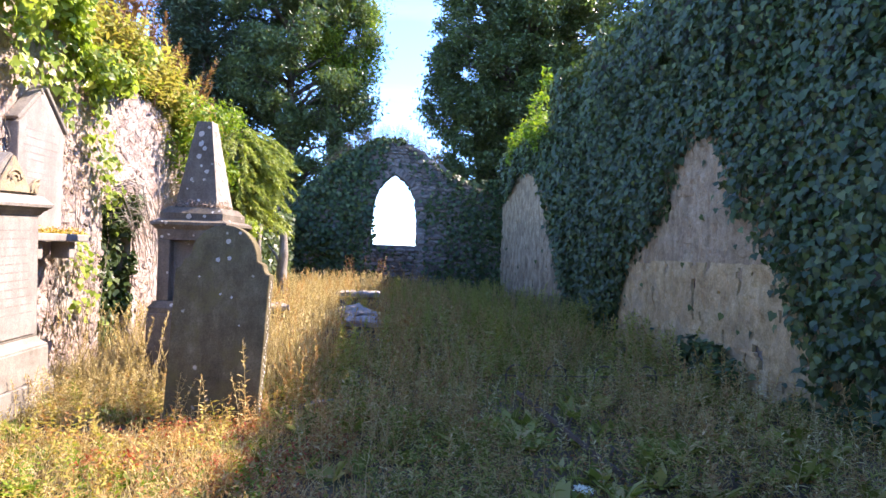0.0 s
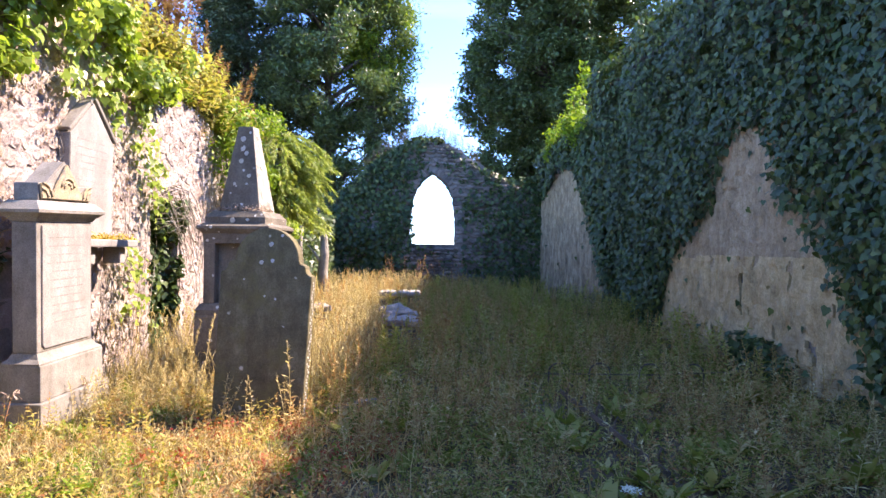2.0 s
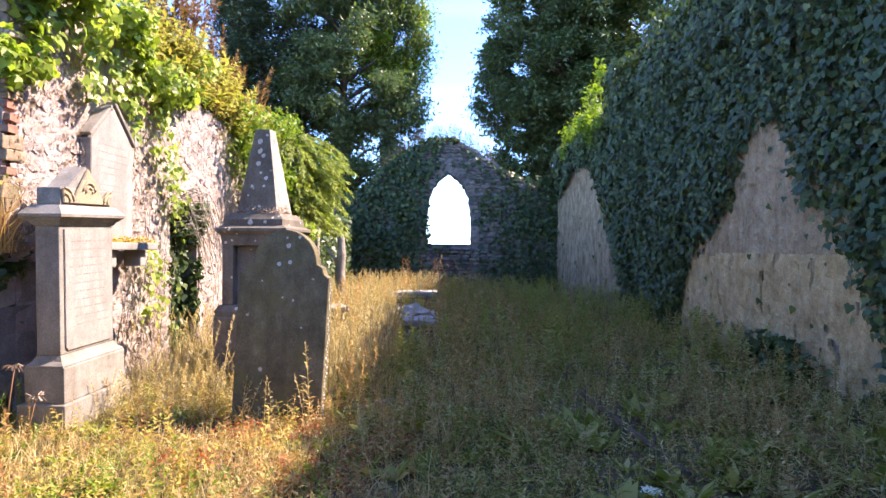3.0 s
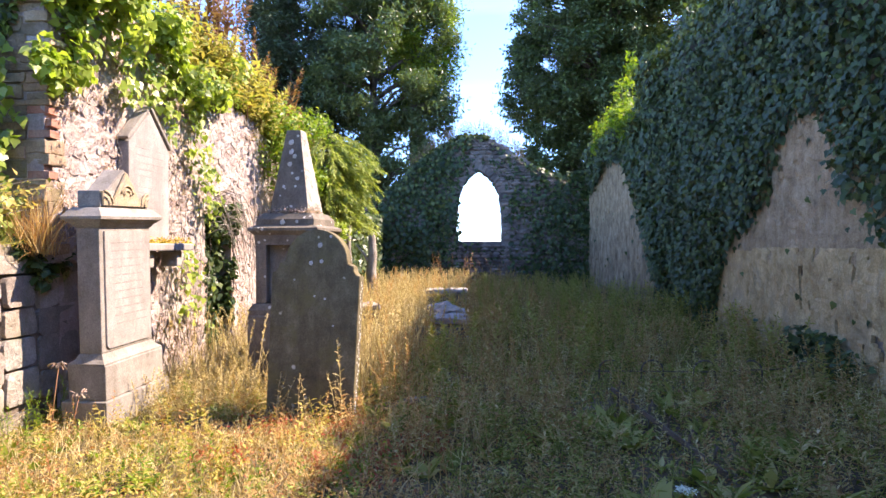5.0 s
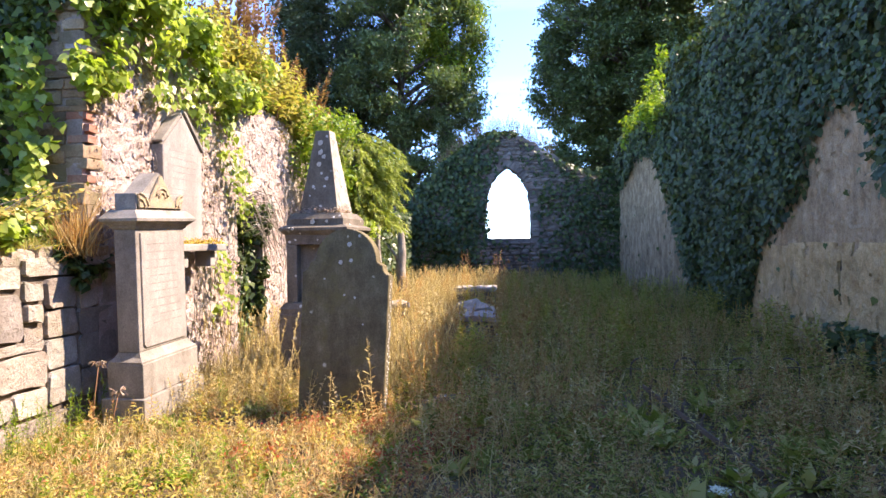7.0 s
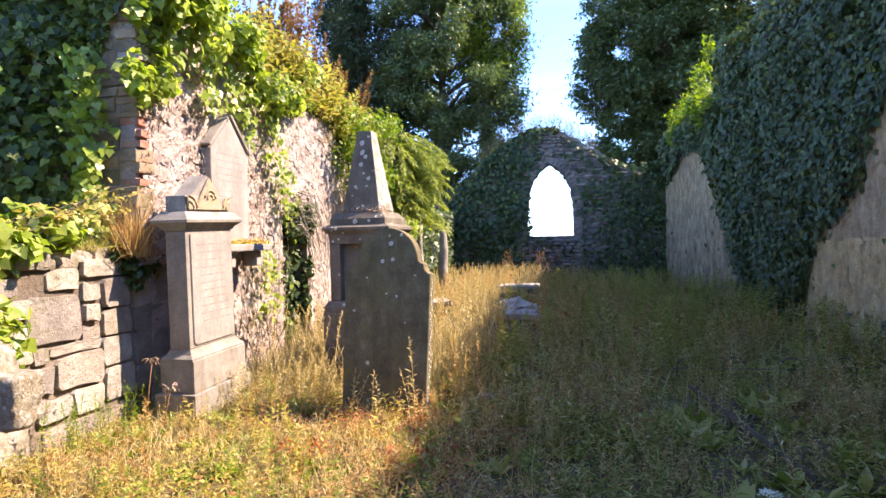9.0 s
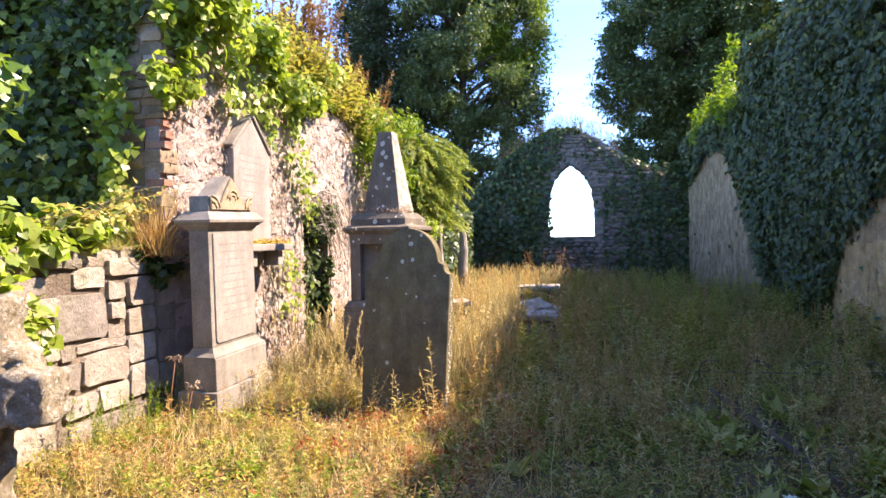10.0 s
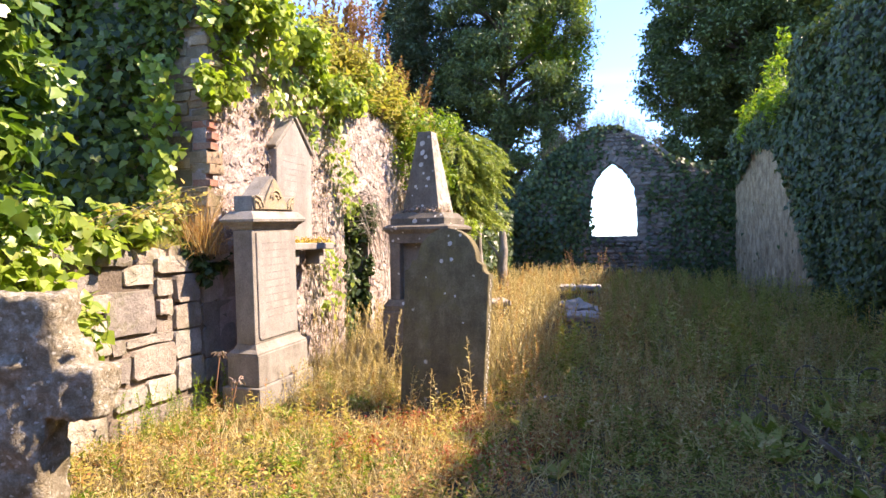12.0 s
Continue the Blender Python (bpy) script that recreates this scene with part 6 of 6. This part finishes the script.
# ---------------------------------------------------------------- iron railing round a grave
def railing():
    t = thing("iron_railing", pose(0, 0, 0), "low rusted iron railing with hooped tops, sunk in weeds", "railing")
    def rod(name, pts, r, label=""):
        tubes(name, [(pts, [r] * len(pts))], M["iron"], t, 6, label)
    rod("top_rail", [(1.35, 7.05, 0.17), (2.6, 7.15, 0.15), (4.2, 7.25, 0.2)], 0.007)
    for x in (1.52, 1.98, 2.55, 3.05, 3.6):
        arc = [(x - 0.12, 7.07, -0.05), (x - 0.12, 7.07, 0.18)]
        arc += [(x - 0.12 * math.cos(radians(a)), 7.07, 0.18 + 0.11 * math.sin(radians(a))) for a in range(20, 180, 20)]
        arc += [(x + 0.12, 7.07, 0.18), (x + 0.12, 7.07, -0.05)]
        rod("hoop", arc, 0.009, "iron hoop")
    a, b = Vector((1.32, 6.1, 0.17)), Vector((1.62, 4.1, 0.07))
    bm = box(((b - a).length, 0.012, 0.045), (0, 0, 0), 0.004)
    ob = part("fallen_rail", bm, M["iron"], t, "flat rail sagging to the ground")
    d = b - a
    ob.matrix_world = Matrix.Translation((a + b) / 2) @ d.to_track_quat("X", "Z").to_matrix().to_4x4()
    for i in range(6):
        s = (i + 0.5) / 6
        p = a.lerp(b, s)
        rod("bar", [(p.x, p.y, -0.05), (p.x + 0.01, p.y, p.z + 0.1), (p.x + 0.03, p.y, p.z + 0.14), (p.x + 0.06, p.y, p.z + 0.11)], 0.011)


railing()


# ---------------------------------------------------------------- grass and weeds
# plants stay off these; the last is no tomb, cleared to show the headstone's shadow
CLEARED = ((-0.55, 10.9, 0.55, 0.85), (-0.75, 14.9, 0.85, 0.5), (-2.25, 11.9, 0.55, 0.4), (-1.5, 5.7, 0.45, 0.12), (-2.06, 7.3, 0.48, 0.48), (-3.4, 5.98, 0.3, 0.5), (-2.22, 1.98, 0.25, 0.25), (-2.45, 5.28, 0.62, 0.13))


def free(x, y):
    return all(abs(x - a) > c or abs(y - b) > d for a, b, c, d in CLEARED) and x * x + y * y > 2.6


def off_rail(x, y):
    return abs(x - (1.32 + (6.1 - y) * 0.15)) > 0.1


def lit_side(x, y):
    """Dry, sun-baked ground lies on the north side of this line."""
    return x < -0.95 + 0.35 * noise.noise(Vector((x, y * 0.7, 0))) + max(0, y - 9) * 0.07


def patchy(x, y, s, seed):
    return noise.noise(Vector((x * s, y * s, seed)))


BLADES = [blade(b) for b in (0.15, 0.35, 0.6)]


def blades(name, spots, height, width, lean, mat):
    out = []
    for i, tm in enumerate(BLADES):
        s = spots[i::3]
        h = RNG.uniform(*height, len(s))
        sz = np.stack([np.full(len(s), width) * RNG.uniform(0.7, 1.3, len(s)), h, h], 1)
        out.append(scatter(name, tm, turns(len(s), np.tile((0, 0, 1.0), (len(s), 1)), lean), s, sz, mat))
    return joined(name, out)


IN = (-4.0, 4.3)
g = blades("dry_grass", spots_in(34000, (-4.0, 0.5), (2.2, 7.5), lambda x, y: free(x, y) and lit_side(x, y) and patchy(x, y, 1.6, 21) > -0.3), (0.05, 0.2), 0.0065, 0.6, M["dry"])
tagged(g, "short dry golden grass in the sun", "grass", kind="stuff")
g = plant("small_weeds", [weed(300 + i, 12, 0.22, 0.016, 12) for i in range(6)], spots_in(1500, (-4.0, 0.2), (2.6, 6.6), lambda x, y: free(x, y) and lit_side(x - 0.2, y) and patchy(x, y, 1.3, 33) > 0.0), (0.1, 0.26), 0.3, M["dry"])
tagged(g, "small straw-coloured weeds in the sun", "weeds", kind="stuff")
g = plant("small_weeds", [weed(310 + i, 14, 0.32, 0.045, 0) for i in range(6)], spots_in(650, (-4.0, 0.4), (2.6, 6.6), lambda x, y: free(x, y) and lit_side(x - 0.3, y) and patchy(x, y, 0.9, 37) > 0.05), (0.08, 0.26), 0.35, M["bush"])
tagged(g, "small fresh green weeds in the sun", "weeds", kind="stuff")
g = blades("dry_grass", spots_in(34000, (-3.7, 2.6), (6.6, 23.8), lambda x, y: free(x, y) and (lit_side(x, y) and y > 6.2 + 0.4 * patchy(x, y, 1.2, 2) or RNG.random() < 0.03)), (0.16, 0.5), 0.008, 0.25, M["dry"])
tagged(g, "tall dry golden grass between the graves", "grass", kind="stuff")
g = blades("green_grass", spots_in(22000, (-1.2, 4.3), (2.2, 15), lambda x, y: free(x, y) and not lit_side(x, y) and patchy(x, y, 1.9, 23) > -0.12), (0.05, 0.2), 0.007, 0.5, M["green"])
tagged(g, "green grass in the shade of the tall wall", "grass", kind="stuff")

g = plant("dry_stalks", [weed(100 + i, 6, 0.1, 0.008, 26) for i in range(7)], spots_in(3600, (-3.7, 1.5), (5.9, 23.5), lambda x, y: free(x, y) and lit_side(x - 0.2, y) and y > 6.2), (0.35, 0.85), 0.15, M["dry"])
tagged(g, "tall dry stalks with loose seed heads", "grass", kind="stuff")
g = plant("brown_stalks", [weed(110 + i, 12, 0.13, 0.009, 30) for i in range(7)], spots_in(3000, (-1.5, 4.2), (5.2, 23.5), lambda x, y: free(x, y) and not lit_side(x - 0.1, y) and patchy(x, y, 1.2, 3) > -0.1 + 0.1 * max(0, x)), (0.2, 0.72), 0.18, M["brown"])
tagged(g, "faded brown weeds with seed heads in the shade", "weeds", kind="stuff")
g = plant("brown_stalks", [weed(120 + i, 14, 0.2, 0.022, 16) for i in range(6)], spots_in(1800, (-1.3, 4.2), (2.6, 6.8), lambda x, y: free(x, y) and off_rail(x, y) and patchy(x, y, 1.0, 5) > 0.0), (0.12, 0.34), 0.24, M["brown"])
tagged(g, "low brown weeds among the green", "weeds", kind="stuff")
g = plant("pale_stalks", [weed(130 + i, 22, 0.17, 0.015, 30) for i in range(6)], spots_in(1700, (-1.4, 4.2), (3.8, 16), lambda x, y: free(x, y) and not lit_side(x, y) and patchy(x, y, 1.5, 91) > 0.08), (0.24, 0.62), 0.18, M["brown"])
tagged(g, "straw-brown stalks standing out of the shaded weeds", "weeds", kind="stuff")


g = blades("brown_grass", spots_in(13000, (-1.6, 3.4), (3.4, 20), lambda x, y: free(x, y) and not lit_side(x, y) and patchy(x, y, 0.7, 17) > 0.3 * (x - 0.3) and patchy(x, y, 2.3, 19) > -0.05), (0.14, 0.48), 0.007, 0.32, M["brown"])
tagged(g, "fine faded brown grass in uneven tufts in the shade", "grass", kind="stuff")
g = plant("feathery_weeds", [weed(330 + i, 22, 0.16, 0.012, 30) for i in range(6)], spots_in(420, (-3.3, -1.75), (5.5, 7.4), lambda x, y: free(x, y) and patchy(x, y, 1.7, 44) > -0.15), (0.2, 0.46), 0.2, M["dry"])
tagged(g, "feathery straw-coloured weeds between the monuments", "weeds", kind="stuff")
g = plant("mixed_weeds", [weed(340 + i, 16, 0.24, 0.03, 8) for i in range(6)], spots_in(420, (-3.7, -0.6), (3.2, 6.2), lambda x, y: free(x, y) and lit_side(x, y) and patchy(x, y, 1.9, 47) > 0.1), (0.16, 0.36), 0.3, M["yellow"])
tagged(g, "taller yellow-green weeds in the sunlit grass", "weeds", kind="stuff")
g = plant("mixed_weeds", [weed(350 + i, 12, 0.2, 0.02, 18) for i in range(6)], spots_in(420, (-3.7, -0.6), (3.2, 6.2), lambda x, y: free(x, y) and lit_side(x, y) and patchy(x, y, 1.7, 49) > 0.1), (0.16, 0.38), 0.3, M["red"])
tagged(g, "rust-brown weeds in the sunlit grass", "weeds", kind="stuff")


g = plant("bushy_weeds", [weed(360 + i, 34, 0.2, 0.026, 46) for i in range(6)], spots_in(900, (-1.2, 4.2), (6.6, 20), lambda x, y: free(x, y) and not lit_side(x, y) and patchy(x, y, 1.4, 95) > 0.12), (0.35, 0.82), 0.16, M["straw"])
tagged(g, "bushy straw-green weeds standing in the shade", "weeds", kind="stuff")
g = plant("pale_weeds", [weed(380 + i, 20, 0.17, 0.014, 34) for i in range(6)], spots_in(620, (-1.1, 3.8), (3.6, 9.5), lambda x, y: free(x, y) and not lit_side(x, y) and patchy(x, y, 1.7, 99) > 0.1), (0.22, 0.5), 0.18, M["dry"])
tagged(g, "pale straw weeds standing out of the shade", "weeds", kind="stuff")
g = plant("bushy_weeds", [weed(370 + i, 30, 0.18, 0.022, 60) for i in range(6)], spots_in(520, (-2.9, 1.6), (8.0, 21), lambda x, y: free(x, y) and patchy(x, y, 1.3, 97) > 0.1), (0.45, 0.9), 0.16, M["brown"])
tagged(g, "faded brown weeds among the graves", "weeds", kind="stuff")


def rosette(seed):
    rr = random.Random(seed)
    vs, fs = [], []
    for i in range(9):
        w = i * 2.4 + rr.uniform(-0.3, 0.3)
        up = rr.uniform(0.3, 1.4)
        add_leaf(vs, fs, (0, 0, 0), (math.cos(w), math.sin(w), up), rr.uniform(0.7, 1.1), rr.uniform(0.13, 0.2))
    return vs, fs
g = plant("broad_weeds", [rosette(i) for i in range(5)], spots_in(500, (-1.2, 4.2), (2.6, 9.5), lambda x, y: free(x, y) and off_rail(x, y) and not lit_side(x, y) and patchy(x, y, 0.9, 71) > -0.05), (0.12, 0.3), 0.2, M["green"])
tagged(g, "broad-leaved green weeds in the shade", "weeds", kind="stuff")
g = plant("broad_weeds", [rosette(20 + i) for i in range(5)], spots_in(420, (-3.9, 0.2), (2.6, 6.4), lambda x, y: free(x, y) and lit_side(x - 0.3, y) and patchy(x, y, 1.4, 73) > 0.02), (0.07, 0.2), 0.25, M["bush"])
tagged(g, "fresh green rosettes in the sunlit grass", "weeds", kind="stuff")
g = plant("green_weeds", [weed(140 + i, 20, 0.26, 0.02, 0) for i in range(7)], spots_in(3000, (-1.3, 4.3), (2.4, 13), lambda x, y: free(x, y) and off_rail(x, y) and not lit_side(x, y) and patchy(x, y, 1.1, 55) > 0.0), (0.12, 0.4), 0.3, M["green"])
tagged(g, "leafy green weeds filling the shaded ground", "weeds", kind="stuff")
g = plant("green_weeds", [weed(160 + i, 18, 0.18, 0.012, 8) for i in range(5)], spots_in(1700, (0.0, 4.3), (8.5, 23.5), lambda x, y: free(x, y) and patchy(x, y, 1.1, 65) > -0.02), (0.25, 0.8), 0.22, M["green"])
tagged(g, "tall green weeds along the foot of the tall wall", "weeds", kind="stuff")


def low_leaves(name, n, x, y, keep, size, mat, label, tall=0.12):
    s = spots_in(n, x, y, lambda a, b: free(a, b) and keep(a, b))
    s[:, 2] += RNG.random(len(s)) ** 2 * tall
    g = scatter(name, OVAL_LEAF, turns(len(s), np.tile((0, 0, 1.0), (len(s), 1)), 0.6), s, RNG.uniform(*size, len(s)), mat)
    return tagged(g, label, "ground cover", kind="stuff")


low_leaves("ground_cover", 22000, (-4.0, 0.4), (2.0, 6.4), lambda x, y: lit_side(x - 0.25, y) and patchy(x, y, 1.1, 8) > -0.1 and patchy(x, y, 4.5, 81) > -0.25, (0.018, 0.055), M["red"], "low rust-coloured and straw leaves in the sun", 0.1)
low_leaves("ground_cover", 22000, (-4.0, 0.4), (2.0, 7), lambda x, y: lit_side(x, y) and patchy(x, y, 1.1, 8) < 0.15 and patchy(x, y, 4.5, 83) > -0.25, (0.018, 0.055), M["yellow"], "low yellow-green leaves in the sun", 0.1)
low_leaves("ground_cover", 8000, (-2.3, -0.2), (4.0, 5.6), lambda x, y: patchy(x, y, 1.8, 12) > 0.0 - 0.2 * RNG.random() and abs(x + 1.1) < 0.95, (0.02, 0.055), M["crimson"], "crimson low leaves before the headstone", 0.1)
low_leaves("ground_cover", 30000, (-1.3, 3.4), (2.4, 9.0), lambda x, y: patchy(x, y, 0.9, 14) > -0.2, (0.016, 0.05), M["red"], "low brown and rusty leaves in the shade", 0.1)
low_leaves("ground_cover", 30000, (-1.6, 4.2), (2.0, 9), lambda x, y: not lit_side(x, y) and patchy(x, y, 1.0, 61) > -0.15, (0.02, 0.05), M["green"], "low green leaves in the shade", 0.14)


foot = joined("ivy", [clump((4.2 + rr.uniform(-0.22, 0.02), rr.uniform(7.1, 8.3), rr.uniform(0.05, 0.42)), (0.2, 0.26, 0.2), 60, (0.06, 0.1), M["ivy"], IVY_LEAF, up=(-0.6, -0.1, 0.6)) for rr in [random.Random(77)] for i in range(16)])
tagged(foot, "dark ivy spilling over the foot of the tall wall", "ivy", kind="stuff")


def sunny_weeds(label, rows, mat, height):
    p = np.array([(x, y, bumps(x, y) - 0.01) for x, y in rows])
    g = plant("weed_stems", [weed(200 + i, 16, 0.13, 0.014, 14) for i in range(4)], p, height, 0.07, mat)
    tagged(g, label, "weeds", kind="stuff")


rr = random.Random(9)
sunny_weeds("pale weed stems in front of the dark headstone", [(-1.72, 5.4), (-1.68, 5.42), (-1.45, 5.36), (-1.18, 5.42), (-1.12, 5.46), (-1.16, 5.38), (-1.5, 5.33), (-1.8, 5.4)], M["dry"], (0.32, 0.5))
sunny_weeds("one tall pale weed before the headstone", [(-1.13, 5.36)], M["dry"], (0.76, 0.8))
sunny_weeds("green weeds at the foot of the low stone wall", [(-3.6 + rr.uniform(-0.1, 0.2), rr.uniform(4.0, 5.3)) for i in range(46)], M["bush"], (0.2, 0.5))
sunny_weeds("dark stems around the gable window foot", [(rr.uniform(-1.4, 1.4), rr.uniform(20, 23.2)) for i in range(26)], M["plume"], (0.8, 1.4))


def yarrow(x, y, h):
    t = thing("white_flower", pose(x, y, bumps(x, y)), "flat white flower head on a leafy stem", "flower")
    tubes("stem", [([(0, 0, -0.02), (0.02, 0, h * 0.6), (0, 0, h)], (0.004, 0.003, 0.002))], M["green"], t, 4)
    n = 160
    a, r = RNG.uniform(0, 6.28, n), 0.055 * RNG.random(n) ** 0.5
    p = np.stack([r * np.cos(a), r * np.sin(a), h + 0.02 - 4 * r * r + RNG.normal(0, 0.003, n)], 1)
    scatter("flower_head", OVAL_LEAF, turns(n, np.tile((0, 0, 1.0), (n, 1)), 0.5), p, RNG.uniform(0.012, 0.022, n), M["white"], t)


yarrow(1.18, 3.55, 0.2)


# ---------------------------------------------------------------- small growth on the low wall and at the broken corner
def corner_growth():
    n = 260
    p = np.stack([RNG.normal(-3.7, 0.06, n), RNG.normal(5.17, 0.06, n), 1.48 + 0.1 * RNG.random(n)], 1)
    g = blades("dry_tuft", p, (0.22, 0.62), 0.006, 0.32, M["brown"])
    tagged(g, "withered orange-brown grass tuft at the broken corner", "grass", kind="stuff")
    n = 420
    p = np.stack([RNG.uniform(-4.05, -3.74, n), RNG.uniform(4.35, 5.2, n), 1.56 + 0.03 * RNG.random(n)], 1)
    g = blades("wall_grass", p, (0.06, 0.16), 0.006, 0.6, M["straw"])
    tagged(g, "short yellow-green grass on the low wall", "grass", kind="stuff")
    rr = random.Random(88)
    runs, ps = [], []
    for i in range(9):
        y = rr.uniform(3.5, 4.3)
        a, b = Vector((-3.85, y, 1.55)), Vector((-3.6 + rr.uniform(-0.1, 0.15), y + rr.uniform(0.5, 1.1), rr.uniform(1.75, 2.15)))
        top = (a + b) / 2 + Vector((0.05, 0, rr.uniform(0.1, 0.35)))
        path = [a.lerp(top, t / 6).lerp(top.lerp(b, t / 6), t / 6) for t in range(7)]
        runs.append((path, [0.006 - 0.0006 * k for k in range(7)]))
        for k in range(26):
            t = rr.uniform(0.2, 1.0) * 5.99
            q = path[int(t)].lerp(path[int(t) + 1], t - int(t))
            ps.append((q.x + rr.uniform(-0.04, 0.04), q.y + rr.uniform(-0.04, 0.04), q.z + rr.uniform(-0.04, 0.04)))
    tagged(tubes("bramble_stems", runs, M["bark"], n=4), "thin arching bramble stems over the low wall", "bramble", kind="stuff")
    p = np.array(ps)
    g = scatter("bramble_leaves", OVAL_LEAF, turns(len(p), np.tile((0.4, -0.2, 1.0), (len(p), 1)), 0.6), p, RNG.uniform(0.04, 0.09, len(p)), M["yellow"])
    tagged(g, "yellowing bramble leaves on arching stems", "bramble", kind="stuff")


corner_growth()


def withered_weed(x, y, h):
    """A dry stalk that branches into a loose brown head."""
    rr = random.Random(int(h * 100))
    t = thing("withered_weed", pose(x, y, bumps(x, y) - 0.01), "withered brown weed with a loose branching head", "weed")
    tubes("stalk", [([(0, 0, 0), (0.02, 0.01, h * 0.5), (0.05, 0.03, h)], (0.006, 0.005, 0.004))], M["plume"], t, 4)
    runs = []
    for i in range(14):
        w, r = rr.uniform(0, 6.28), rr.uniform(0.04, 0.1)
        runs.append(([(0.05, 0.03, h - 0.02), (0.05 + r * 0.5 * math.cos(w), 0.03 + r * 0.5 * math.sin(w), h + 0.03), (0.05 + r * math.cos(w), 0.03 + r * math.sin(w), h + rr.uniform(-0.04, 0.06))], (0.004, 0.003, 0.006)))
    tubes("head", runs, M["dead_leaf"], t, 4, "curled dead seed head")


withered_weed(-3.46, 5.0, 0.6)
withered_weed(-3.3, 5.02, 0.34)
